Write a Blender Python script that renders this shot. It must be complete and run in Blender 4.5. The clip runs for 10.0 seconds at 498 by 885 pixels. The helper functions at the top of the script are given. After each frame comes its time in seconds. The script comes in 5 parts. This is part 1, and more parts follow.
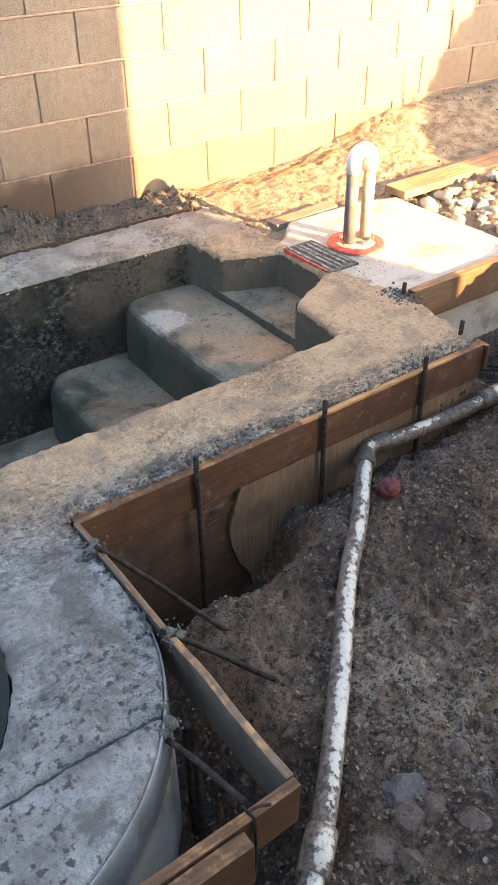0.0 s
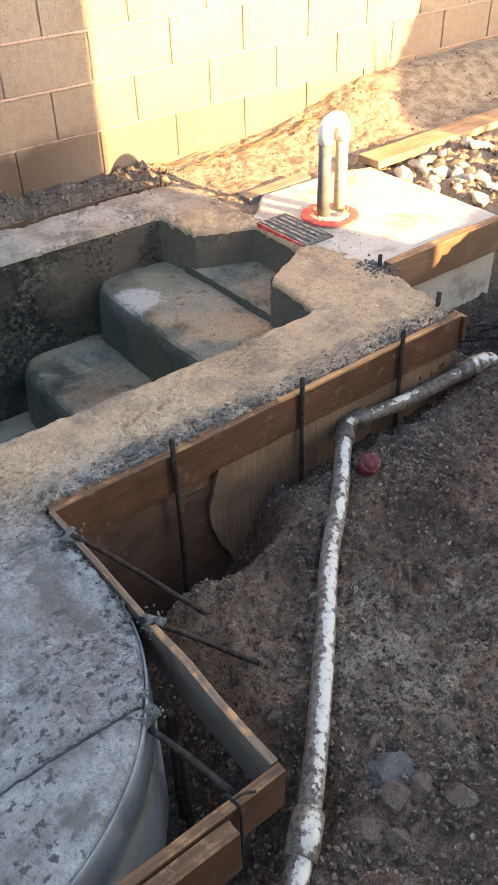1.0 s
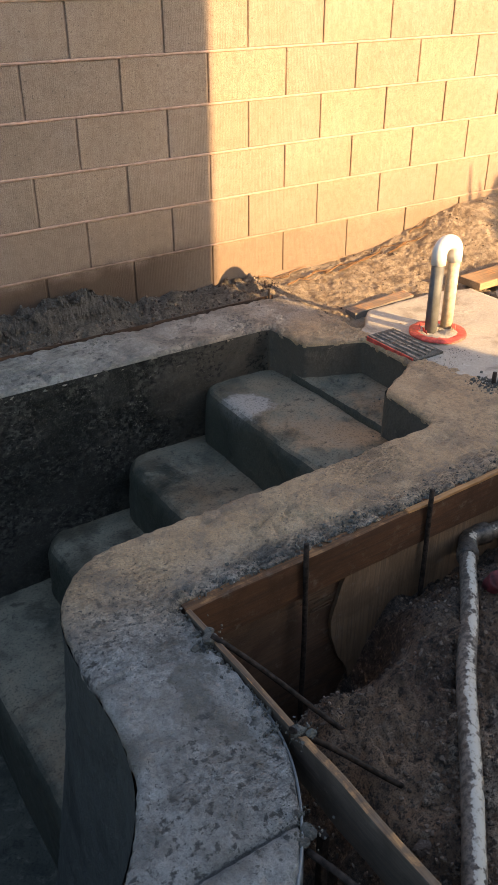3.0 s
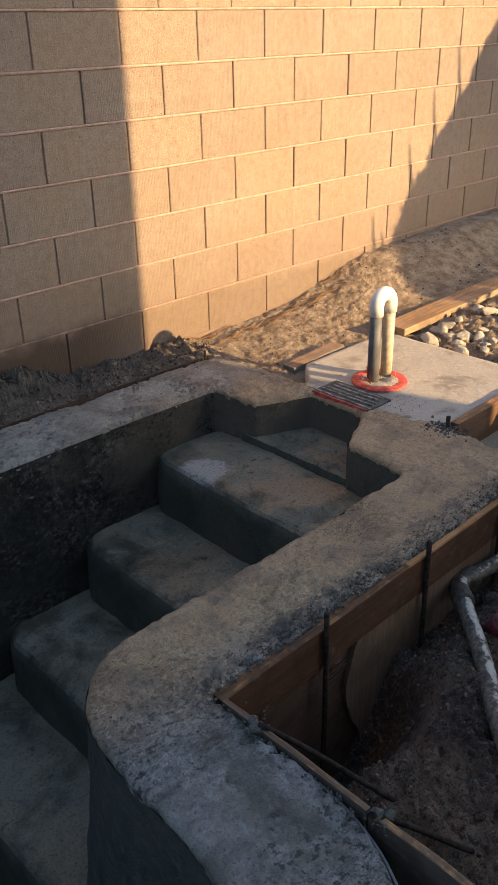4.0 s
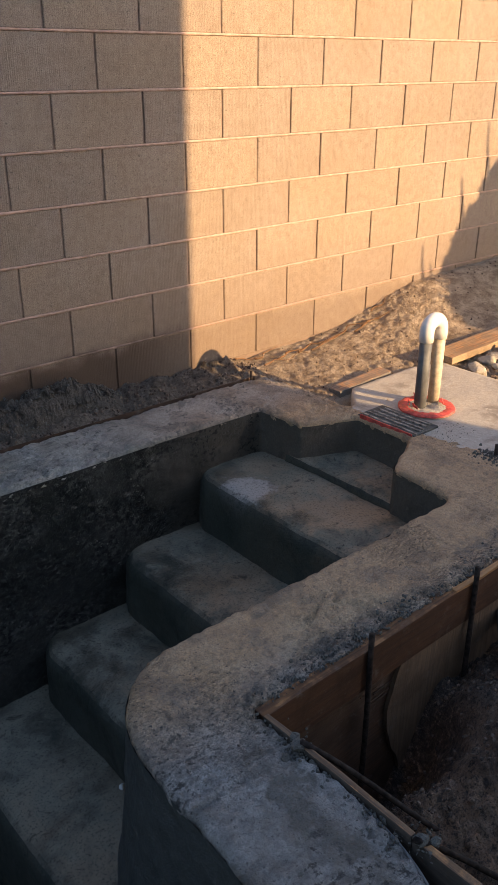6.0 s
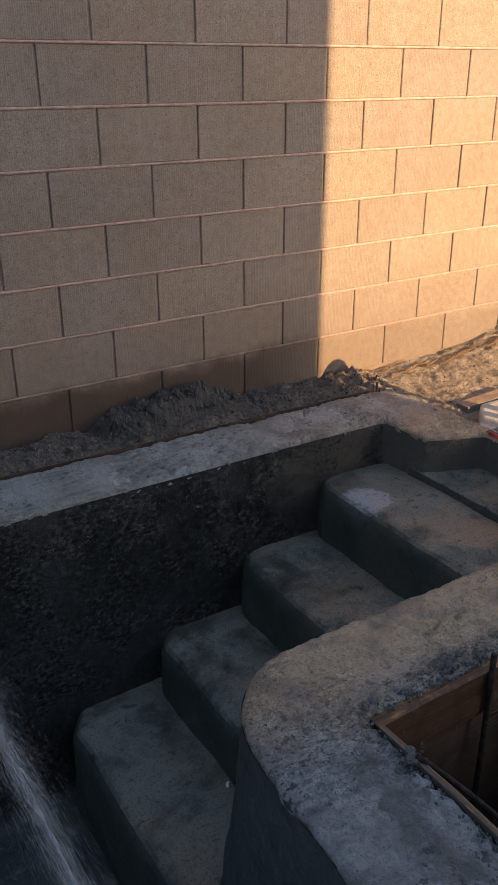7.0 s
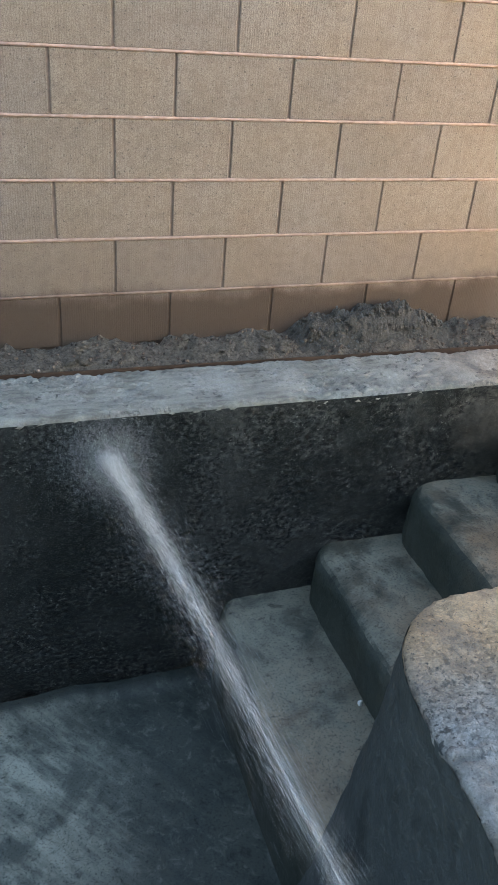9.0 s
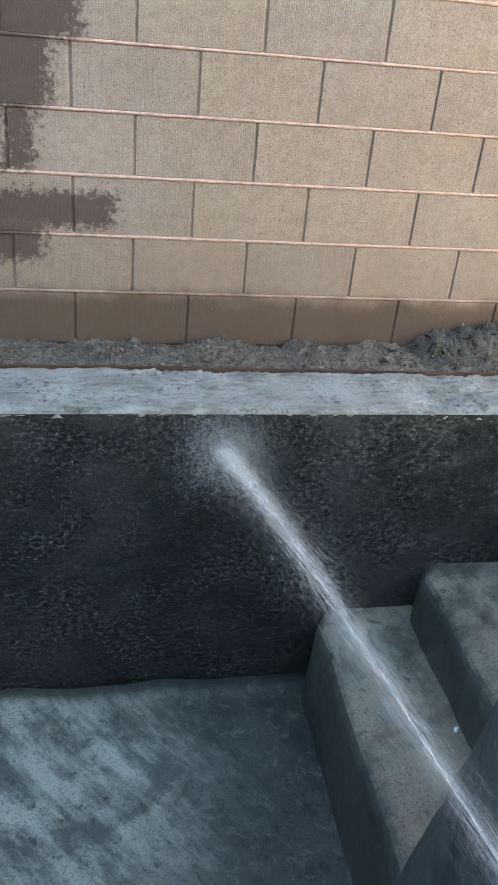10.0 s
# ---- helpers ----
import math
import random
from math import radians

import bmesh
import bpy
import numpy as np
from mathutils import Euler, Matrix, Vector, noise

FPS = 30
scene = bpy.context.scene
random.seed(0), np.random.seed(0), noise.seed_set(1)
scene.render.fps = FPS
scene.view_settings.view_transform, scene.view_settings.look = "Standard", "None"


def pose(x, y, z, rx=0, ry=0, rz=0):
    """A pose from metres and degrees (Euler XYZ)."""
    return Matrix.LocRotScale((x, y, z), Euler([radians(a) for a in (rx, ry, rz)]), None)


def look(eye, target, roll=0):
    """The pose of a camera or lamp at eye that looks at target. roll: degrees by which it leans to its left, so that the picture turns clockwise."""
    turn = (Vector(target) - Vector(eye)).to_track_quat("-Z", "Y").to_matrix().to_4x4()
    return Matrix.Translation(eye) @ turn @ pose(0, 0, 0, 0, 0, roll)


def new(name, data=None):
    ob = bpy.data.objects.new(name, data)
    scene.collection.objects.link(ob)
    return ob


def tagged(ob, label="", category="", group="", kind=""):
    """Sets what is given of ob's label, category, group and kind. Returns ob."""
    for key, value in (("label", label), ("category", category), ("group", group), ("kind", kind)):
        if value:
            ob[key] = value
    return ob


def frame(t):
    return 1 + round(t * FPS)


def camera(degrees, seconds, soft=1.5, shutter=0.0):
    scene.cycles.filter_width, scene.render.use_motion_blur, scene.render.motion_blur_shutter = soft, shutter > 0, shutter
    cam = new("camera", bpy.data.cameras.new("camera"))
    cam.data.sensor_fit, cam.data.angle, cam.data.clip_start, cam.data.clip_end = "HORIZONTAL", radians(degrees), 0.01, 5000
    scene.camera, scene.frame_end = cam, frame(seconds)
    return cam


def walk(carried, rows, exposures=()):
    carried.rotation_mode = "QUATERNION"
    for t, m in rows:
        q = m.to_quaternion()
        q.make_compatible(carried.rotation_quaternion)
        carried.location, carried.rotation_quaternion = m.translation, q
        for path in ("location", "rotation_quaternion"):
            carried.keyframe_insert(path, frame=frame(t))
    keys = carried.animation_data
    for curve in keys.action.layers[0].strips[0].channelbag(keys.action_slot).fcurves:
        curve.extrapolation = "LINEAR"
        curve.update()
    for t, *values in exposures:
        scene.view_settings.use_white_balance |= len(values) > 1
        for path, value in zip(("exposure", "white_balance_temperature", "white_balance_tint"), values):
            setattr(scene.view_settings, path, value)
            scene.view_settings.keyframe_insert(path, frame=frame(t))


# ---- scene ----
cam = camera(33.8, 10.0)
PATH = [
    (0, (-1.986, -3.356, 1.339), (-1.042, -2.049, 0.156), -0.5),
    (0.5, (-1.963, -3.332, 1.324), (-1.043, -2.055, 0.09), -0.4),
    (1, (-1.951, -3.337, 1.331), (-0.998, -2.084, 0.098), -1.4),
    (1.5, (-1.988, -3.331, 1.334), (-1.005, -2.073, 0.129), 0.2),
    (2, (-2.043, -3.323, 1.332), (-1.064, -2.038, 0.153), 1.8),
    (2.5, (-2.095, -3.315, 1.324), (-1.144, -1.967, 0.194), 2.3),
    (2.7, (-2.11, -3.276, 1.311), (-1.19, -1.862, 0.236), 1.7),
    (3.8, (-2.334, -2.986, 1.37), (-1.13, -1.691, 0.436), -2.9),
    (4, (-2.36, -2.937, 1.367), (-1.129, -1.656, 0.45), -1.1),
    (4.5, (-2.32, -2.849, 1.353), (-1.196, -1.46, 0.455), 0.0),
    (5, (-2.335, -2.875, 1.379), (-1.181, -1.497, 0.502), 0.0),
    (5.2, (-2.363, -2.892, 1.391), (-1.162, -1.546, 0.527), 0.7),
    (6.3, (-2.401, -2.928, 1.307), (-1.22, -1.55, 0.468), -0.3),
    (6.5, (-2.383, -2.94, 1.315), (-1.263, -1.511, 0.476), -0.7),
    (7, (-2.443, -2.911, 1.318), (-1.463, -1.375, 0.493), -0.2),
    (7.5, (-2.463, -2.885, 1.296), (-1.667, -1.262, 0.439), 1.6),
    (8, (-2.491, -2.864, 1.299), (-1.82, -1.238, 0.347), 3.3),
    (8.5, (-2.532, -2.819, 1.313), (-1.891, -1.216, 0.305), 3.8),
    (9, (-2.529, -2.822, 1.311), (-1.923, -1.221, 0.277), 5.1),
    (9.5, (-2.555, -2.821, 1.308), (-2.0, -1.207, 0.266), 6.2),
    (10, (-2.577, -2.849, 1.24), (-2.205, -1.157, 0.241), 5.8),
]
EXPOSURES = [(0.0, 2.94, 7150, 13), (2.0, 2.88, 7200, 13), (2.5, 2.74, 7150, 13), (2.7, 2.3, 7100, 13), (3.8, 1.18, 6550, 11), (4.5, 1.1, 6400, 15),
             (7.0, 1.12, 6300, 16), (7.2, 1.45, 6250, 13), (7.5, 3.08, 6150, 10), (8.2, 3.1, 6500, 7), (9.0, 2.74, 6700, 6), (9.5, 2.9, 6700, 6), (10.0, 3.15, 6600, 6)]
walk(cam, [(t, look(eye, target, roll)) for t, eye, target, roll in PATH], EXPOSURES)

# ---- sky and sun ----
SUN = Vector((0.36, -1.0, 0.335)).normalized()
world = bpy.data.worlds.new("sky")
scene.world = world
world.use_nodes = True
wn = world.node_tree.nodes
sky = wn.new("ShaderNodeTexSky")
sky.sky_type = "NISHITA"
sky.sun_disc = False
sky.sun_elevation = math.asin(SUN.z)
sky.sun_rotation = math.atan2(SUN.x, SUN.y)
world.node_tree.links.new(sky.outputs[0], wn["Background"].inputs[0])
wn["Background"].inputs[1].default_value = 0.175
sun_data = bpy.data.lights.new("sun", "SUN")
sun_data.energy, sun_data.angle, sun_data.color = 5.2, radians(0.5), (1.0, 0.68, 0.33)
sun = new("sun", sun_data)
sun.matrix_world = look(SUN * 20, (0, 0, 0))


# ---- materials ----
def material(name):
    m = bpy.data.materials.new(name)
    m.use_nodes = True
    nt = m.node_tree
    return m, nt, nt.nodes["Principled BSDF"]


def nd(nt, kind, **values):
    n = nt.nodes.new(kind)
    for k, v in values.items():
        n.inputs[k.replace("_", " ")].default_value = v
    return n


def place_vector(nt, scale=(1, 1, 1)):
    g = nt.nodes.new("ShaderNodeNewGeometry")
    if scale == (1, 1, 1):
        return g.outputs["Position"]
    m = nt.nodes.new("ShaderNodeVectorMath")
    m.operation = "MULTIPLY"
    nt.links.new(g.outputs["Position"], m.inputs[0])
    m.inputs[1].default_value = scale
    return m.outputs[0]


def noise_fac(nt, vec, scale, detail=4.0, rough=0.6, distort=0.0):
    n = nd(nt, "ShaderNodeTexNoise", Scale=scale, Detail=detail, Roughness=rough, Distortion=distort)
    nt.links.new(vec, n.inputs["Vector"])
    return n.outputs["Fac"]


def ramp(nt, fac, lo, hi, a=0.0, b=1.0):
    r = nt.nodes.new("ShaderNodeMapRange")
    r.interpolation_type = "SMOOTHSTEP"
    nt.links.new(fac, r.inputs["Value"])
    for k, v in (("From Min", lo), ("From Max", hi), ("To Min", a), ("To Max", b)):
        r.inputs[k].default_value = v
    return r.outputs["Result"]


def maths(nt, op, a, b=None):
    m = nt.nodes.new("ShaderNodeMath")
    m.operation = op
    for i, v in enumerate((a, b)):
        if v is None:
            continue
        if isinstance(v, (int, float)):
            m.inputs[i].default_value = v
        else:
            nt.links.new(v, m.inputs[i])
    return m.outputs[0]


def blend(nt, fac, a, b, mode="MIX"):
    m = nt.nodes.new("ShaderNodeMix")
    m.data_type, m.blend_type = "RGBA", mode
    for sock, v in ((m.inputs[0], fac), (m.inputs[6], a), (m.inputs[7], b)):
        if isinstance(v, tuple):
            sock.default_value = (*v, 1.0) if len(v) == 3 else v
        elif isinstance(v, (int, float)):
            sock.default_value = v
        else:
            nt.links.new(v, sock)
    return m.outputs[2]


def bump(nt, bsdf, layers):
    last = None
    for height, strength, dist in layers:
        b = nd(nt, "ShaderNodeBump", Strength=strength, Distance=dist)
        nt.links.new(height, b.inputs["Height"])
        if last is not None:
            nt.links.new(last, b.inputs["Normal"])
        last = b.outputs["Normal"]
    nt.links.new(last, bsdf.inputs["Normal"])


def mottled(name, base, dark, light, scale, roughness=0.85, relief=0.004, stretch=(1, 1, 1), grain=140.0, light_at=(0.55, 0.72), dark_at=(0.3, 0.5), coarse=0.35, wet=None):
    """Base colour with dark and light patches at two scales, and relief."""
    m, nt, b = material(name)
    v = place_vector(nt, stretch)
    big = noise_fac(nt, v, scale, 6, 0.62, 0.4)
    mid = noise_fac(nt, v, scale * 4.3, 5, 0.65)
    fine = noise_fac(nt, v, grain, 3, 0.7)
    c = blend(nt, ramp(nt, big, *dark_at, 1, 0), base, dark)
    c = blend(nt, ramp(nt, mid, *light_at, 0, 0.85), c, light)
    c = blend(nt, ramp(nt, fine, 0.25, 0.75, 0.0, coarse), c, tuple(0.35 * x for x in base), "MIX")
    nt.links.new(c, b.inputs["Base Color"])
    if wet:
        nt.links.new(ramp(nt, big, 0.35, 0.6, wet, roughness), b.inputs["Roughness"])
    else:
        b.inputs["Roughness"].default_value = roughness
    bump(nt, b, ((mid, 0.7, relief * 3), (fine, 0.6, relief)))
    return m


def block_material():
    m, nt, b = material("split_scored_block")
    v = place_vector(nt)
    info = nt.nodes.new("ShaderNodeObjectInfo")
    rnd = info.outputs["Random"]
    big = noise_fac(nt, v, 2.1, 5, 0.6)
    mid = noise_fac(nt, v, 26.0, 5, 0.7)
    fine = noise_fac(nt, v, 260.0, 3, 0.75)
    streak = noise_fac(nt, place_vector(nt, (190, 190, 5)), 1.0, 3, 0.6)
    c = blend(nt, rnd, (0.335, 0.252, 0.176), (0.292, 0.226, 0.168))
    c = blend(nt, ramp(nt, big, 0.35, 0.7, 0, 0.55), c, (0.355, 0.292, 0.242))
    c = blend(nt, ramp(nt, mid, 0.35, 0.60, 0.40, 0.0), c, (0.20, 0.132, 0.096))
    c = blend(nt, ramp(nt, fine, 0.36, 0.56, 0.55, 0.0), c, (0.115, 0.083, 0.067))
    c = blend(nt, ramp(nt, fine, 0.60, 0.70, 0.0, 0.35), c, (0.50, 0.42, 0.35))
    c = blend(nt, ramp(nt, streak, 0.36, 0.56, 0.16, 0.0), c, (0.15, 0.105, 0.082))
    # fine vertical scoring, worn smooth on some blocks and in patches
    wave = nd(nt, "ShaderNodeTexWave", Scale=39.0, Distortion=0.3, Detail=2.0)
    wave.inputs["Detail Scale"].default_value = 4.0
    nt.links.new(place_vector(nt, (1, 0.05, 0.05)), wave.inputs["Vector"])
    worn = maths(nt, "MULTIPLY", ramp(nt, noise_fac(nt, v, 6.0, 4, 0.65), 0.38, 0.60, 0.15, 1.0), ramp(nt, rnd, 0.1, 0.8, 0.35, 1.0))
    score = maths(nt, "MULTIPLY", ramp(nt, wave.outputs["Fac"], 0.05, 0.42, 1.0, 0.0), worn)
    c = blend(nt, maths(nt, "MULTIPLY", score, 0.25), c, (0.115, 0.082, 0.062))
    chip = noise_fac(nt, v, 95.0, 2, 0.6)
    c = blend(nt, ramp(nt, chip, 0.63, 0.68, 0.0, 0.6), c, (0.085, 0.065, 0.05))
    c = stains(nt, v, c)
    nt.links.new(c, b.inputs["Base Color"])
    b.inputs["Roughness"].default_value = 0.92
    bump(nt, b, ((streak, 0.25, 0.003), (maths(nt, "SUBTRACT", 1.0, score), 0.3, 0.003), (mid, 0.4, 0.003), (fine, 0.8, 0.003)))
    return m


def stains(nt, v, c):
    """Damp lowest course, and water thrown on the wall at its far end."""
    sep = nt.nodes.new("ShaderNodeSeparateXYZ")
    nt.links.new(v, sep.inputs[0])
    x, z = sep.outputs["X"], sep.outputs["Z"]
    wob = noise_fac(nt, v, 9.0, 5, 0.65)
    wob2 = noise_fac(nt, v, 38.0, 4, 0.7)
    slow = noise_fac(nt, v, 2.3, 4, 0.6)
    zz = maths(nt, "ADD", z, maths(nt, "ADD", maths(nt, "MULTIPLY", maths(nt, "SUBTRACT", wob, 0.5), 0.10), maths(nt, "MULTIPLY", maths(nt, "SUBTRACT", slow, 0.5), 0.14)))
    damp = maths(nt, "MULTIPLY", ramp(nt, zz, 0.14, 0.23, 0.88, 0.0), ramp(nt, x, -0.6, -0.1, 1.0, 0.3))
    c = blend(nt, ramp(nt, zz, 0.2, 0.60, 0.4, 0.0), c, (0.16, 0.105, 0.074))
    c = blend(nt, damp, c, (0.062, 0.036, 0.021))
    mask = None
    for x0, x1, z0, z1 in ((-4.5, -2.60, 1.0, 1.7), (-4.5, -2.70, 0.80, 1.05), (-2.86, -2.76, 0.60, 0.9), (-4.5, -2.50, 0.42, 0.54), (-4.5, -2.74, 0.30, 0.44)):
        xs = maths(nt, "ADD", x, maths(nt, "MULTIPLY", maths(nt, "SUBTRACT", wob2, 0.5), 0.26))
        zs = maths(nt, "ADD", z, maths(nt, "MULTIPLY", maths(nt, "SUBTRACT", wob2, 0.5), 0.15))
        k = maths(nt, "MULTIPLY", ramp(nt, xs, x1 - 0.03, x1 + 0.03, 1, 0), ramp(nt, xs, x0 - 0.03, x0 + 0.03))
        k = maths(nt, "MULTIPLY", k, maths(nt, "MULTIPLY", ramp(nt, zs, z0 - 0.02, z0 + 0.02), ramp(nt, zs, z1 - 0.02, z1 + 0.02, 1, 0)))
        mask = k if mask is None else maths(nt, "MAXIMUM", mask, k)
    return blend(nt, maths(nt, "MULTIPLY", mask, 0.9), c, (0.056, 0.036, 0.026))


def mortar_material(name, dark, pale):
    m, nt, b = material(name)
    v = place_vector(nt)
    c = blend(nt, ramp(nt, noise_fac(nt, v, 30, 4, 0.7), 0.3, 0.7), dark, pale)
    c = stains(nt, v, c)
    nt.links.new(c, b.inputs["Base Color"])
    b.inputs["Roughness"].default_value = 0.9
    bump(nt, b, ((noise_fac(nt, v, 160, 3, 0.7), 0.6, 0.003),))
    return m


def soil_material():
    m, nt, b = material("cement_dusted_soil")
    v = place_vector(nt)
    sep = nt.nodes.new("ShaderNodeSeparateXYZ")
    nt.links.new(v, sep.inputs[0])
    big = noise_fac(nt, v, 2.6, 5, 0.6, 0.6)
    mid = noise_fac(nt, v, 13.0, 7, 0.72)
    fine = noise_fac(nt, v, 70.0, 6, 0.78)
    tiny = noise_fac(nt, v, 210.0, 5, 0.78)
    c = blend(nt, ramp(nt, big, 0.36, 0.60), (0.118, 0.067, 0.041), (0.305, 0.186, 0.112))
    c = blend(nt, ramp(nt, mid, 0.52, 0.66, 0, 0.6), c, (0.38, 0.262, 0.185))
    c = blend(nt, ramp(nt, mid, 0.36, 0.49, 0.7, 0), c, (0.045, 0.032, 0.026))
    # two drifts of pale cement dust, and grey slurry near the formwork
    for spot, reach, strength in (((-0.98, -2.60, -0.2), 0.22, 0.8), ((-0.62, -2.72, -0.2), 0.2, 0.55), ((-1.18, -2.66, -0.2), 0.06, 0.6)):
        dist = nt.nodes.new("ShaderNodeVectorMath")
        dist.operation = "DISTANCE"
        nt.links.new(v, dist.inputs[0])
        dist.inputs[1].default_value = spot
        patchy = maths(nt, "ADD", dist.outputs["Value"], maths(nt, "MULTIPLY", maths(nt, "SUBTRACT", mid, 0.5), 1.5))
        c = blend(nt, ramp(nt, patchy, reach * 0.3, reach, strength, 0.0), c, (0.48, 0.365, 0.27))
    grey = maths(nt, "MULTIPLY", ramp(nt, sep.outputs["Y"], -2.25, -1.95), ramp(nt, mid, 0.35, 0.55, 0.5, 0.9))
    c = blend(nt, grey, c, (0.115, 0.092, 0.078))
    # Nearly black below about z -0.3, down in the dug pit.
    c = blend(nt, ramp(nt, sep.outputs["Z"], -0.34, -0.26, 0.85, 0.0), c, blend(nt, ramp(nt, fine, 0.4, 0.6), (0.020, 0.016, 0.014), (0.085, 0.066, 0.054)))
    # Shade between crumbs painted as dark speckle; pale speckle for the crumbs.
    rubble = noise_fac(nt, v, 33.0, 6, 0.68, 0.5)
    c = blend(nt, ramp(nt, rubble, 0.37, 0.46, 0.85, 0.0), c, (0.026, 0.018, 0.014))
    c = blend(nt, ramp(nt, rubble, 0.57, 0.66, 0.0, 0.55), c, (0.42, 0.30, 0.205))
    c = blend(nt, ramp(nt, fine, 0.39, 0.48, 0.85, 0.0), c, (0.022, 0.016, 0.013))
    c = blend(nt, ramp(nt, fine, 0.57, 0.66, 0.0, 0.6), c, (0.40, 0.305, 0.232))
    c = blend(nt, ramp(nt, tiny, 0.40, 0.48, 0.8, 0.0), c, (0.024, 0.017, 0.014))
    c = blend(nt, ramp(nt, tiny, 0.58, 0.68, 0.0, 0.45), c, (0.42, 0.33, 0.26))
    # greyer, drier ground behind the pool, painted dark as shaded; sandy bank past its end, paled as sunlit
    back = ramp(nt, sep.outputs["Y"], -1.5, -1.35, 0, 0.88)
    strip = blend(nt, ramp(nt, fine, 0.35, 0.65), (0.075, 0.058, 0.042), (0.30, 0.242, 0.182))
    bank = blend(nt, ramp(nt, mid, 0.36, 0.62), (0.29, 0.205, 0.135), (0.56, 0.43, 0.30))
    bank = blend(nt, ramp(nt, fine, 0.36, 0.50, 0.6, 0.0), bank, (0.19, 0.122, 0.074))
    bank = blend(nt, ramp(nt, fine, 0.58, 0.68, 0.0, 0.6), bank, (0.60, 0.49, 0.36))
    c = blend(nt, back, c, blend(nt, ramp(nt, sep.outputs["X"], -0.2, 0.25), strip, bank))
    nt.links.new(c, b.inputs["Base Color"])
    b.inputs["Roughness"].default_value = 0.95
    bump(nt, b, ((mid, 0.9, 0.03), (rubble, 1.0, 0.024), (fine, 1.0, 0.016), (tiny, 1.0, 0.006)))
    return m


def crumb_material():
    m, nt, b = material("soil_crumb")
    g = nt.nodes.new("ShaderNodeNewGeometry")
    r = g.outputs["Random Per Island"]
    v = place_vector(nt)
    c = blend(nt, ramp(nt, r, 0.0, 0.75), (0.040, 0.027, 0.020), (0.165, 0.112, 0.080))
    c = blend(nt, ramp(nt, r, 0.93, 1.0), c, (0.27, 0.20, 0.15))
    c = blend(nt, ramp(nt, noise_fac(nt, v, 130, 3, 0.7), 0.35, 0.55, 0.7, 0), c, (0.03, 0.022, 0.017))
    nt.links.new(c, b.inputs["Base Color"])
    b.inputs["Roughness"].default_value = 0.95
    return m


def wood(name, base, dark, axis, rough=0.75, bare=1.0):
    m, nt, b = material(name)
    st = [26.0, 26.0, 26.0]
    st[axis] = 1.1
    v = place_vector(nt, tuple(st))
    grain = noise_fac(nt, v, 3.2, 6, 0.65, 1.2)
    fleck = noise_fac(nt, place_vector(nt), 21.0, 5, 0.7)
    damp = noise_fac(nt, place_vector(nt), 5.5, 5, 0.65, 0.6)
    c = blend(nt, ramp(nt, grain, 0.30, 0.70, 0.1, 0.9), base, dark)
    c = blend(nt, ramp(nt, damp, 0.42, 0.62, 0.0, 0.7), c, tuple(0.42 * k for k in base))
    c = blend(nt, ramp(nt, fleck, 0.55, 0.75, 0, 0.6), c, (0.15, 0.125, 0.105))
    g = nt.nodes.new("ShaderNodeNewGeometry")
    up = nt.nodes.new("ShaderNodeSeparateXYZ")
    nt.links.new(g.outputs["True Normal"], up.inputs[0])
    worn = maths(nt, "MULTIPLY", ramp(nt, up.outputs["Z"], 0.5, 0.9), ramp(nt, fleck, 0.36, 0.52, 0.85 * bare, 0.25 * bare))
    c = blend(nt, worn, c, blend(nt, ramp(nt, grain, 0.35, 0.65), (0.54, 0.27, 0.11), (0.20, 0.105, 0.055)))
    nt.links.new(c, b.inputs["Base Color"])
    b.inputs["Roughness"].default_value = rough
    b.inputs["Specular IOR Level"].default_value = 0.25
    bump(nt, b, ((grain, 0.6, 0.003), (fleck, 0.4, 0.002)))
    return m


def plain(name, colour, rough=0.6, metal=0.0, vary=0.25, scale=18.0):
    m, nt, b = material(name)
    v = place_vector(nt)
    n = noise_fac(nt, v, scale, 4, 0.65)
    c = blend(nt, ramp(nt, n, 0.3, 0.7), tuple(x * (1 - vary) for x in colour), tuple(min(1, x * (1 + vary)) for x in colour))
    nt.links.new(c, b.inputs["Base Color"])
    b.inputs["Roughness"].default_value, b.inputs["Metallic"].default_value = rough, metal
    b.inputs["Specular IOR Level"].default_value = 0.5 if rough < 0.8 else 0.15
    bump(nt, b, ((n, 0.3, 0.002),))
    return m


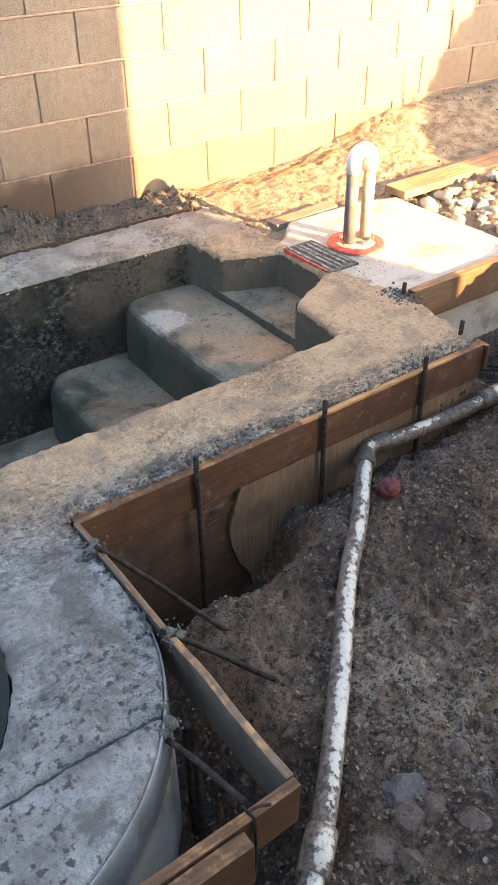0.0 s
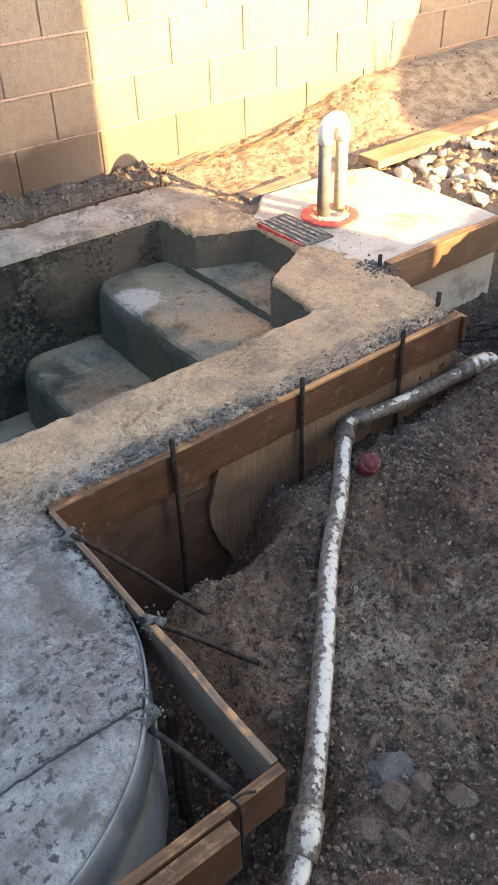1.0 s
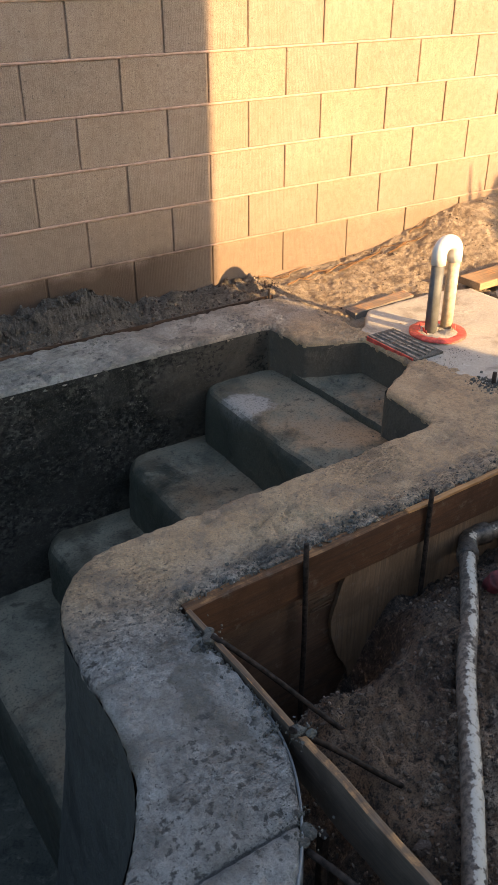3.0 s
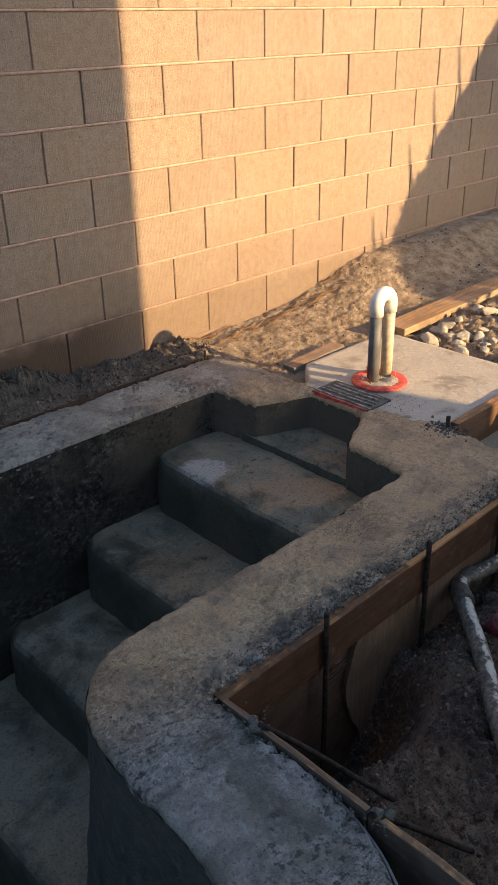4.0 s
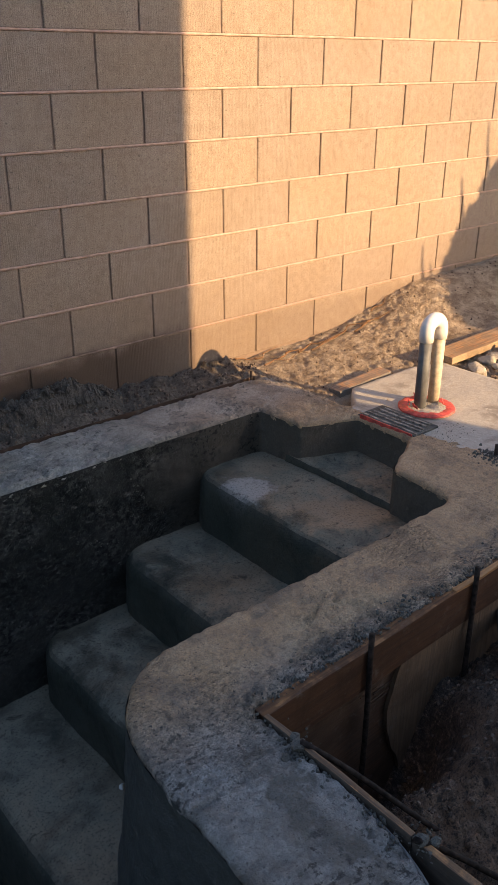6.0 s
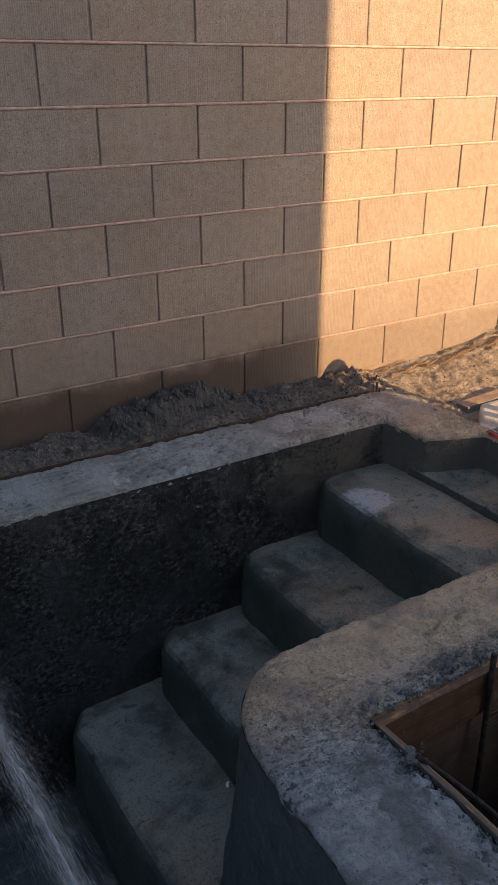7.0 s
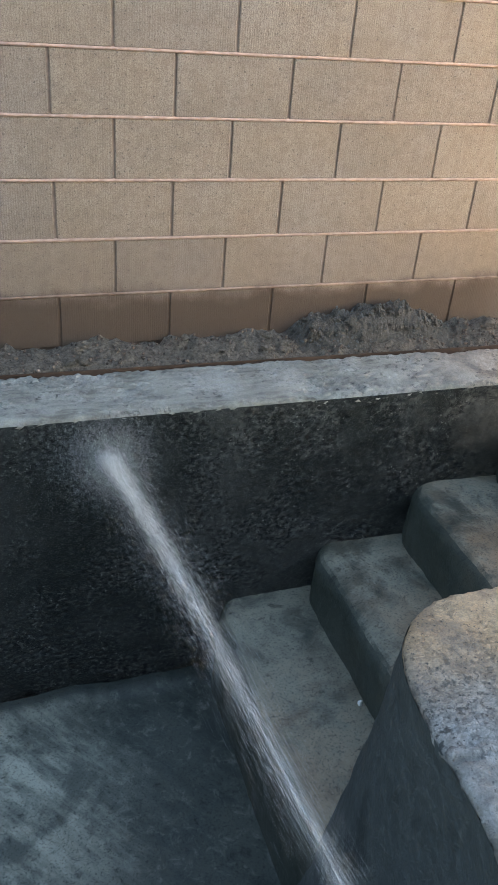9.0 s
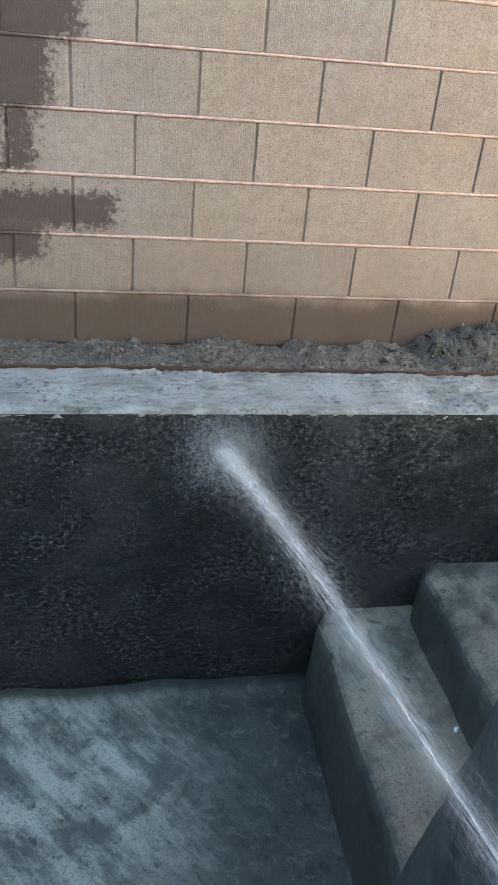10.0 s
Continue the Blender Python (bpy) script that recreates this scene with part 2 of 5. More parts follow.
def coping_material():
    m, nt, b = material("rough_bond_beam_concrete")
    v = place_vector(nt)
    sep = nt.nodes.new("ShaderNodeSeparateXYZ")
    nt.links.new(v, sep.inputs[0])
    broad = noise_fac(nt, v, 1.7, 4, 0.55, 0.5)
    cloud = noise_fac(nt, v, 6.5, 6, 0.68, 0.3)
    spots = noise_fac(nt, v, 36.0, 6, 0.74, 0.4)
    speck = noise_fac(nt, v, 75.0, 4, 0.75)
    fine = noise_fac(nt, v, 260.0, 2, 0.7)
    # sandy overspray and painted warm bounce on the straight arm, cement paste on the curve
    sandy_bounce = ramp(nt, maths(nt, "ADD", maths(nt, "ADD", sep.outputs["Y"], maths(nt, "MULTIPLY", sep.outputs["X"], 0.25)), maths(nt, "MULTIPLY", broad, 0.5)), -2.05, -1.75)
    sandy_bounce = maths(nt, "MULTIPLY", sandy_bounce, ramp(nt, sep.outputs["Y"], -0.75, -0.45, 1.0, 0.25))
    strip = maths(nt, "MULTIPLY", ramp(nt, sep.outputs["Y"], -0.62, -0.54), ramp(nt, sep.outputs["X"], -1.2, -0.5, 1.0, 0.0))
    sandy_bounce = maths(nt, "MULTIPLY", sandy_bounce, maths(nt, "SUBTRACT", 1.0, strip))
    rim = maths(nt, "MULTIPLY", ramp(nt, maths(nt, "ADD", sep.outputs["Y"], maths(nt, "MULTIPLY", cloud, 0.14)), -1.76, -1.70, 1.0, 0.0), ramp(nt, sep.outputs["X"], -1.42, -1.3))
    sandy_bounce = maths(nt, "MULTIPLY", sandy_bounce, maths(nt, "SUBTRACT", 1.0, maths(nt, "MULTIPLY", rim, 0.25)))
    c = blend(nt, sandy_bounce, (0.305, 0.278, 0.248), (0.56, 0.365, 0.20))
    c = blend(nt, ramp(nt, cloud, 0.42, 0.66, 0, 0.8), c, blend(nt, sandy_bounce, (0.50, 0.468, 0.432), (0.68, 0.48, 0.29)))
    c = blend(nt, maths(nt, "MULTIPLY", ramp(nt, cloud, 0.36, 0.48, 0.85, 0), maths(nt, "SUBTRACT", 1.0, maths(nt, "MULTIPLY", sandy_bounce, 0.5))), c, (0.14, 0.13, 0.115))
    torn = noise_fac(nt, place_vector(nt, (0.55, 1.5, 1.0)), 30.0, 7, 0.74, 0.25)
    crevice = maths(nt, "MAXIMUM", ramp(nt, maths(nt, "ABSOLUTE", maths(nt, "SUBTRACT", torn, 0.5)), 0.004, 0.022, 1.0, 0.0), ramp(nt, torn, 0.36, 0.41, 1.0, 0.0))
    broken = maths(nt, "MULTIPLY", crevice, maths(nt, "MAXIMUM", rim, ramp(nt, broad, 0.56, 0.68, 0.0, 0.6)))
    clus = maths(nt, "MAXIMUM", maths(nt, "MULTIPLY", ramp(nt, broad, 0.38, 0.58, 0.35, 1.0), maths(nt, "SUBTRACT", 1.0, maths(nt, "MULTIPLY", sandy_bounce, 0.7))), rim)
    c = blend(nt, maths(nt, "MULTIPLY", ramp(nt, spots, 0.53, 0.65, 0, 0.45), clus), c, (0.115, 0.108, 0.098))
    c = blend(nt, maths(nt, "MULTIPLY", ramp(nt, speck, 0.38, 0.50, 0.5, 0.0), maths(nt, "MULTIPLY", ramp(nt, broad, 0.36, 0.60, 0.3, 1.0), maths(nt, "SUBTRACT", 1.0, maths(nt, "MULTIPLY", sandy_bounce, 0.45)))), c, (0.10, 0.092, 0.083))
    c = blend(nt, maths(nt, "MULTIPLY", broken, 0.95), c, (0.035, 0.031, 0.027))
    paste = maths(nt, "SUBTRACT", 1.0, maths(nt, "MULTIPLY", sandy_bounce, 0.65))
    stain = ramp(nt, noise_fac(nt, v, 8.5, 5, 0.6, 0.6), 0.50, 0.64, 0.0, 0.5)
    c = blend(nt, stain, c, blend(nt, sandy_bounce, (0.20, 0.172, 0.14), (0.30, 0.20, 0.125)))
    wetspot = ramp(nt, noise_fac(nt, v, 4.3, 6, 0.62, 0.2), 0.575, 0.625)
    c = blend(nt, maths(nt, "MULTIPLY", maths(nt, "MULTIPLY", wetspot, 0.75), paste), c, (0.125, 0.110, 0.088))
    group = ramp(nt, noise_fac(nt, v, 3.6, 3, 0.5), 0.44, 0.54)
    print_marks = ramp(nt, noise_fac(nt, v, 46.0, 5, 0.64), 0.53, 0.62)
    c = blend(nt, maths(nt, "MULTIPLY", maths(nt, "MULTIPLY", print_marks, group), maths(nt, "MULTIPLY", paste, 0.95)), c, (0.055, 0.050, 0.044))
    c = blend(nt, maths(nt, "MULTIPLY", ramp(nt, noise_fac(nt, v, 120.0, 2, 0.5), 0.64, 0.69, 0.0, 0.85), ramp(nt, broad, 0.4, 0.6, 0.4, 1.0)), c, (0.05, 0.046, 0.041))
    # dark line of the saw cut across the curve
    line = maths(nt, "ABSOLUTE", maths(nt, "ADD", maths(nt, "ADD", sep.outputs["Y"], 2.475), maths(nt, "ADD", maths(nt, "MULTIPLY", maths(nt, "ADD", sep.outputs["X"], 1.7), 0.012), maths(nt, "MULTIPLY", maths(nt, "SUBTRACT", spots, 0.5), 0.012))))
    c = blend(nt, ramp(nt, line, 0.0015, 0.0045, 0.9, 0.0), c, (0.03, 0.027, 0.024))
    wiped = noise_fac(nt, place_vector(nt, (7, 45, 20)), 1.0, 5, 0.7)
    c = blend(nt, maths(nt, "MULTIPLY", strip, ramp(nt, wiped, 0.38, 0.62, 0.05, 0.6)), c, (0.44, 0.43, 0.355))
    c = blend(nt, ramp(nt, fine, 0.35, 0.6, 0.35, 0.0), c, (0.15, 0.14, 0.13))
    nt.links.new(c, b.inputs["Base Color"])
    nt.links.new(ramp(nt, cloud, 0.35, 0.6, 0.55, 0.92), b.inputs["Roughness"])
    bump(nt, b, ((spots, 0.9, 0.018), (maths(nt, "SUBTRACT", 1.0, broken), 1.0, 0.014), (speck, 1.0, 0.012), (fine, 0.6, 0.003)))
    return m


def gunite_material():
    m, nt, b = material("wet_gunite")
    v = place_vector(nt)
    flat = place_vector(nt, (0.9, 0.9, 1.2))
    broad = noise_fac(nt, v, 2.0, 5, 0.6, 0.5)
    lump = noise_fac(nt, flat, 58.0, 2, 0.5)
    pit = noise_fac(nt, v, 78.0, 2, 0.5)
    grit = noise_fac(nt, v, 190.0, 3, 0.7)
    patch = ramp(nt, noise_fac(nt, v, 5.0, 3, 0.6), 0.40, 0.60, 0.25, 1.0)
    # Relief shading painted in: near-black holes, pale crests, flecks for wet glints.
    holes = maths(nt, "MAXIMUM", maths(nt, "MULTIPLY", ramp(nt, lump, 0.545, 0.585), patch), maths(nt, "MULTIPLY", ramp(nt, pit, 0.60, 0.64), patch))
    c = blend(nt, ramp(nt, broad, 0.38, 0.64), (0.010, 0.012, 0.011), (0.030, 0.031, 0.028))
    c = blend(nt, ramp(nt, grit, 0.56, 0.70, 0, 0.5), c, (0.15, 0.148, 0.132))
    c = blend(nt, maths(nt, "MULTIPLY", ramp(nt, lump, 0.36, 0.47, 0.45, 0.0), patch), c, (0.105, 0.105, 0.097))
    fleck = noise_fac(nt, v, 85.0, 3, 0.6)
    c = blend(nt, maths(nt, "MULTIPLY", ramp(nt, fleck, 0.62, 0.68, 0.0, 0.8), patch), c, (0.165, 0.165, 0.150))
    c = blend(nt, maths(nt, "MULTIPLY", holes, 0.93), c, (0.007, 0.007, 0.007))
    # Browner and paler towards the alcove end.
    at = nt.nodes.new("ShaderNodeSeparateXYZ")
    nt.links.new(v, at.inputs[0])
    toward_alcove = maths(nt, "ADD", at.outputs["X"], maths(nt, "MULTIPLY", maths(nt, "SUBTRACT", broad, 0.5), 0.9))
    c = blend(nt, maths(nt, "MULTIPLY", ramp(nt, toward_alcove, -1.1, -0.35, 0.0, 0.75), maths(nt, "SUBTRACT", 1.0, maths(nt, "MULTIPLY", holes, 0.8))), c, (0.088, 0.074, 0.057))
    nt.links.new(c, b.inputs["Base Color"])
    nt.links.new(ramp(nt, broad, 0.36, 0.6, 0.28, 0.6), b.inputs["Roughness"])
    b.inputs["Specular IOR Level"].default_value = 0.32
    bump(nt, b, ((lump, 0.35, 0.010), (maths(nt, "SUBTRACT", 1.0, holes), 0.9, 0.009), (grit, 0.5, 0.003)))
    return m


def step_material(name, wet, dry, sand, pale_at=None):
    """Wet trowelled concrete, a pale dry film and sand lying on what faces up; risers darkened as in shade."""
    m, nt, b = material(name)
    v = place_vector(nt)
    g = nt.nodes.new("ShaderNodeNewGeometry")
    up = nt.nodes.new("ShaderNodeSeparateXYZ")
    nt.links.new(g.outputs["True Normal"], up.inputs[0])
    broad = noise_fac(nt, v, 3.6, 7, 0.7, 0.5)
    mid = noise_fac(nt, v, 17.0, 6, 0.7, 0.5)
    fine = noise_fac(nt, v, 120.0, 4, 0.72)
    # Risers keep the dark tone: wetness, plus shade painted into the colour.
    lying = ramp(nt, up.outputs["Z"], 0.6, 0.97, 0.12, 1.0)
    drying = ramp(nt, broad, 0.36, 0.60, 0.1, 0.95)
    # Floor: palest round one spot, darker out towards wall and steps.
    if pale_at:
        away = nt.nodes.new("ShaderNodeVectorMath")
        away.operation = "DISTANCE"
        nt.links.new(v, away.inputs[0])
        away.inputs[1].default_value = pale_at
        turn = nt.nodes.new("ShaderNodeVectorRotate")
        turn.inputs["Angle"].default_value = 0.9
        nt.links.new(v, turn.inputs["Vector"])
        long_way = nt.nodes.new("ShaderNodeVectorMath")
        long_way.operation = "MULTIPLY"
        nt.links.new(turn.outputs[0], long_way.inputs[0])
        long_way.inputs[1].default_value = (2.2, 11.0, 3.0)
        swept_by = long_way.outputs[0]
        drying = maths(nt, "MULTIPLY", ramp(nt, maths(nt, "ADD", maths(nt, "MULTIPLY", broad, 0.5), maths(nt, "MULTIPLY", noise_fac(nt, swept_by, 1.0, 5, 0.65), 0.5)), 0.42, 0.58, 0.2, 1.0), ramp(nt, maths(nt, "ADD", away.outputs["Value"], maths(nt, "MULTIPLY", maths(nt, "SUBTRACT", broad, 0.5), 0.9)), 0.36, 0.78, 1.0, 0.12))
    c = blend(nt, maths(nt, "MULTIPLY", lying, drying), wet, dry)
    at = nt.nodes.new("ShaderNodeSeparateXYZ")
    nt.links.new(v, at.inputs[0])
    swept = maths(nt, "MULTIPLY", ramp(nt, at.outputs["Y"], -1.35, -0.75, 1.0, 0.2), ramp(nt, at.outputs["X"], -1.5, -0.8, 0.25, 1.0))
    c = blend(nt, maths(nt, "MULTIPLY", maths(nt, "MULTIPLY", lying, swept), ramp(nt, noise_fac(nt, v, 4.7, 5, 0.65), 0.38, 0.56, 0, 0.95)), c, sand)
    c = blend(nt, maths(nt, "MULTIPLY", lying, ramp(nt, mid, 0.5, 0.75, 0, 0.25 if pale_at else 0.6)), c, tuple(1.3 * k for k in dry))
    # Wet sheen on the top step, painted as a pale patch.
    sheen_dist = nt.nodes.new("ShaderNodeVectorMath")
    sheen_dist.operation = "DISTANCE"
    nt.links.new(v, sheen_dist.inputs[0])
    sheen_dist.inputs[1].default_value = (-0.56, -0.80, -0.19)
    sheen = ramp(nt, maths(nt, "ADD", sheen_dist.outputs["Value"], maths(nt, "MULTIPLY", maths(nt, "SUBTRACT", mid, 0.5), 0.22)), 0.07, 0.13, 0.6, 0.0)
    c = blend(nt, maths(nt, "MULTIPLY", sheen, lying), c, (0.46, 0.455, 0.43))
    c = blend(nt, ramp(nt, mid, 0.30, 0.43, 0.7, 0), c, tuple(0.4 * k for k in wet))
    c = blend(nt, ramp(nt, fine, 0.33, 0.5, 0.6, 0), c, tuple(0.5 * k for k in wet))
    nt.links.new(c, b.inputs["Base Color"])
    nt.links.new(ramp(nt, broad, 0.36, 0.6, 0.45, 0.85), b.inputs["Roughness"])
    b.inputs["Specular IOR Level"].default_value = 0.3
    bump(nt, b, ((mid, 0.5, 0.008), (fine, 0.6, 0.004)))
    return m


def water_material(name, lo, hi):
    """Broken water: mostly clear, the more so the lower lo and hi."""
    m, nt, b = material(name)
    b.inputs["Base Color"].default_value = (1.0, 0.96, 0.94, 1)
    b.inputs["Roughness"].default_value = 0.5
    t = nt.nodes.new("ShaderNodeBsdfTransparent")
    mix = nt.nodes.new("ShaderNodeMixShader")
    v = place_vector(nt, (40, 9, 40))
    nt.links.new(ramp(nt, noise_fac(nt, v, 1.0, 5, 0.7), 0.35, 0.7, lo, hi), mix.inputs[0])
    nt.links.new(t.outputs[0], mix.inputs[1])
    thin = nt.nodes.new("ShaderNodeBsdfTranslucent")
    thin.inputs["Color"].default_value = (0.95, 0.95, 0.95, 1)
    body = nt.nodes.new("ShaderNodeMixShader")
    body.inputs[0].default_value = 0.75
    nt.links.new(b.outputs[0], body.inputs[1])
    nt.links.new(thin.outputs[0], body.inputs[2])
    nt.links.new(body.outputs[0], mix.inputs[2])
    nt.links.new(mix.outputs[0], nt.nodes["Material Output"].inputs["Surface"])
    return m


def pvc_material(name, dirt, mud=1.0):
    m, nt, b = material(name)
    v = place_vector(nt)
    n = noise_fac(nt, v, 8.0, 7, 0.7, 0.4)
    f = noise_fac(nt, v, 70.0, 4, 0.7)
    g = nt.nodes.new("ShaderNodeNewGeometry")
    up = nt.nodes.new("ShaderNodeSeparateXYZ")
    nt.links.new(g.outputs["Normal"], up.inputs[0])
    facing = maths(nt, "ADD", maths(nt, "MULTIPLY", up.outputs["Z"], 0.92), maths(nt, "ADD", maths(nt, "MULTIPLY", up.outputs["X"], 0.22), maths(nt, "MULTIPLY", up.outputs["Y"], -0.32)))
    n2 = maths(nt, "ADD", n, maths(nt, "MULTIPLY", maths(nt, "SUBTRACT", facing, 0.84), 0.62))
    k = ramp(nt, maths(nt, "ADD", n2, maths(nt, "MULTIPLY", maths(nt, "SUBTRACT", f, 0.5), 0.35)), 0.5 - 0.05 + dirt, 0.52 + dirt, 1, 0)
    c = blend(nt, k, blend(nt, ramp(nt, f, 0.3, 0.5), (0.18, 0.14, 0.10), (0.45, 0.395, 0.325)), blend(nt, ramp(nt, f, 0.35, 0.65), tuple(mud * q for q in (0.05, 0.037, 0.028)), tuple(mud * q for q in (0.20, 0.155, 0.12))))
    nt.links.new(c, b.inputs["Base Color"])
    nt.links.new(ramp(nt, n, 0.4, 0.6, 0.8, 0.4), b.inputs["Roughness"])
    bump(nt, b, ((k, 0.5, 0.0015),))
    return m


M_BLOCK = block_material()
M_MORTAR = mortar_material("pale_mortar", (0.345, 0.222, 0.170), (0.49, 0.335, 0.262))
# Head joints' mortar, its colour darkened for the shade of the recess.
M_RAKED = mortar_material("raked_shaded_mortar", (0.20, 0.148, 0.116), (0.30, 0.22, 0.172))
M_SOIL = soil_material()
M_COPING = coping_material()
M_GUNITE = gunite_material()
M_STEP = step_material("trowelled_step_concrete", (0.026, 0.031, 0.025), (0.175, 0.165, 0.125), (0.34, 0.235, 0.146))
M_FLOOR = step_material("trowelled_wet_floor", (0.020, 0.026, 0.023), (0.315, 0.308, 0.245), (0.10, 0.10, 0.078), (-2.8, -1.02, -1.25))
M_CRUMB = crumb_material()
M_LUMP = mottled("dark_mortar", (0.125, 0.118, 0.102), (0.05, 0.047, 0.042), (0.23, 0.215, 0.19), 30.0, 0.95, 0.004)
M_SLAB = mottled("floated_slab", (0.44, 0.39, 0.325), (0.24, 0.20, 0.16), (0.54, 0.50, 0.43), 6.0, 0.75, 0.002, coarse=0.35)
M_CAST = mottled("damp_cast_face", (0.25, 0.245, 0.235), (0.15, 0.147, 0.14), (0.34, 0.335, 0.325), 5.0, 0.6, 0.0015, coarse=0.3)
M_ALCOVE = mottled("damp_rendered_concrete", (0.096, 0.080, 0.060), (0.05, 0.042, 0.032), (0.16, 0.135, 0.10), 7.0, 0.8, 0.004, coarse=0.45)
M_ISLAND = mottled("damp_sprayed_concrete", (0.058, 0.062, 0.058), (0.027, 0.030, 0.028), (0.115, 0.12, 0.11), 8.0, 0.6, 0.004, coarse=0.5)
M_CHUNK = mottled("pale_rubble", (0.46, 0.40, 0.32), (0.28, 0.23, 0.17), (0.60, 0.55, 0.47), 12.0, 0.95, 0.004)
M_STONE = mottled("dusty_grey_stone", (0.072, 0.062, 0.056), (0.038, 0.033, 0.03), (0.19, 0.15, 0.12), 18.0, 0.85, 0.002, coarse=0.2)
M_HEAP = mottled("dumped_mortar", (0.118, 0.097, 0.075), (0.032, 0.026, 0.020), (0.27, 0.228, 0.182), 26.0, 0.95, 0.010, grain=150.0, coarse=0.75)
M_ROOT = plain("dry_root", (0.15, 0.08, 0.04), 0.9)
M_CLOD = mottled("dry_clod", (0.15, 0.10, 0.075), (0.05, 0.034, 0.025), (0.28, 0.21, 0.16), 34.0, 0.95, 0.008)
M_WOODX = wood("stained_form_lumber", (0.100, 0.045, 0.021), (0.046, 0.023, 0.014), 0, bare=0.65)
M_WOODEDGE = wood("fresh_lumber_edge", (0.46, 0.24, 0.10), (0.30, 0.15, 0.065), 0)
M_WOODY = wood("weathered_lath", (0.125, 0.098, 0.076), (0.06, 0.05, 0.042), 1, bare=1.15)
M_WOODSLAB = wood("sunlit_lumber", (0.22, 0.122, 0.066), (0.13, 0.075, 0.044), 0)
M_WOODGREY = wood("cement_greyed_board", (0.22, 0.19, 0.16), (0.11, 0.10, 0.09), 0)
M_PLANK = wood("dusty_plank", (0.40, 0.28, 0.17), (0.25, 0.17, 0.10), 0)
M_PLY = wood("dirty_plywood", (0.19, 0.122, 0.074), (0.095, 0.064, 0.043), 2, bare=0.3)
M_PLYDARK = wood("wet_plywood", (0.10, 0.056, 0.034), (0.05, 0.032, 0.023), 0, bare=0.0)
M_WATER = water_material("jet_water", 0.08, 0.25)
M_DROP = water_material("spray_drops", 0.32, 0.62)
M_PVC = pvc_material("muddy_pvc", 0.035)
M_PVCMUD = pvc_material("half_caked_pvc", 0.10, 0.6)
M_PVCDIRTY = pvc_material("mud_caked_pvc", 0.22, 0.45)
M_PVCCREAM = plain("dusty_cream_pvc", (0.50, 0.42, 0.31), 0.55, 0.0, 0.22, 40.0)
M_PVCWHITE = plain("white_pvc", (0.72, 0.70, 0.66), 0.4, 0.0, 0.08, 25.0)
# Grey painted darker, for the shade the front riser stands in.
M_PVCSHADED = plain("shaded_grey_pvc", (0.11, 0.112, 0.112), 0.6)
M_DUSTY = plain("dusty_grey_plastic", (0.24, 0.205, 0.17), 0.9, 0.0, 0.7, 45.0)
M_RED = plain("red_plastic", (0.55, 0.075, 0.055), 0.6, 0.0, 0.45, 30.0)
M_REDCAP = plain("dusty_red_cap", (0.10, 0.013, 0.016), 0.7, 0.0, 0.7, 45.0)
M_STEEL = plain("rusty_rebar", (0.030, 0.022, 0.018), 0.9, 0.0, 0.6, 60.0)
M_CABLE = plain("black_cable", (0.018, 0.016, 0.014), 0.85)
M_STUCCO = plain("plain_stucco", (0.45, 0.40, 0.34), 0.95)
M_LEAF = plain("leaf", (0.06, 0.10, 0.03), 0.6)
M_BARK = plain("bark", (0.14, 0.10, 0.07), 0.9)


# ---- builders ----
def mesh_of(name, verts, faces, mat, smooth=False):
    me = bpy.data.meshes.new(name)
    me.from_pydata([tuple(v) for v in verts], [], faces)
    me.materials.append(mat)
    if smooth:
        me.polygons.foreach_set("use_smooth", [True] * len(me.polygons))
    me.update()
    return me


def part_mesh(name, me, parent, label=""):
    ob = new(name, me)
    ob.parent = parent
    return tagged(ob, label)


def part(name, bm, mat, parent, label="", smooth=False):
    me = bpy.data.meshes.new(name)
    bm.to_mesh(me)
    bm.free()
    me.materials.append(mat)
    if smooth:
        me.polygons.foreach_set("use_smooth", [True] * len(me.polygons))
    return part_mesh(name, me, parent, label)


def thing(name, label, category, group="", kind="", at=(0, 0, 0)):
    ob = new(name)
    ob.location = at
    ob.empty_display_size = 0.1
    return tagged(ob, label, category, group, kind)


def sheet(name, grid, mat, parent=None, label="", smooth=True):
    """A mesh over a grid of points, rows by columns."""
    g = np.asarray(grid, dtype=float)
    r, c = g.shape[:2]
    idx = np.arange(r * c).reshape(r, c)
    q = np.stack([idx[:-1, :-1], idx[1:, :-1], idx[1:, 1:], idx[:-1, 1:]], -1).reshape(-1, 4)
    return part_mesh(name, mesh_of(name, g.reshape(-1, 3), q.tolist(), mat, smooth), parent, label)


def box(bm, x0, x1, y0, y1, z0, z1, bevel=0.0, wobble=0.0, cuts=0):
    m = Matrix.Translation(((x0 + x1) / 2, (y0 + y1) / 2, (z0 + z1) / 2)) @ Matrix.Diagonal((x1 - x0, y1 - y0, z1 - z0, 1))
    made = bmesh.ops.create_cube(bm, size=1.0, matrix=m)["verts"]
    if cuts:
        edges = list({e for v in made for e in v.link_edges if e.calc_length() > 0.15})
        bmesh.ops.subdivide_edges(bm, edges=edges, cuts=cuts)
    if bevel:
        edges = [e for e in bm.edges if len(e.link_faces) == 2 and e.calc_face_angle(0) > 0.8]
        bmesh.ops.bevel(bm, geom=edges, offset=bevel, segments=2, profile=0.6, affect="EDGES")
    if wobble:
        for v in bm.verts:
            v.co += noise.noise_vector(v.co * 9.0) * wobble
    return bm


def box_part(name, dims, mat, parent, label="", bevel=0.004, wobble=0.003, cuts=10):
    return part(name, box(bmesh.new(), *dims, bevel, wobble, cuts), mat, parent, label)


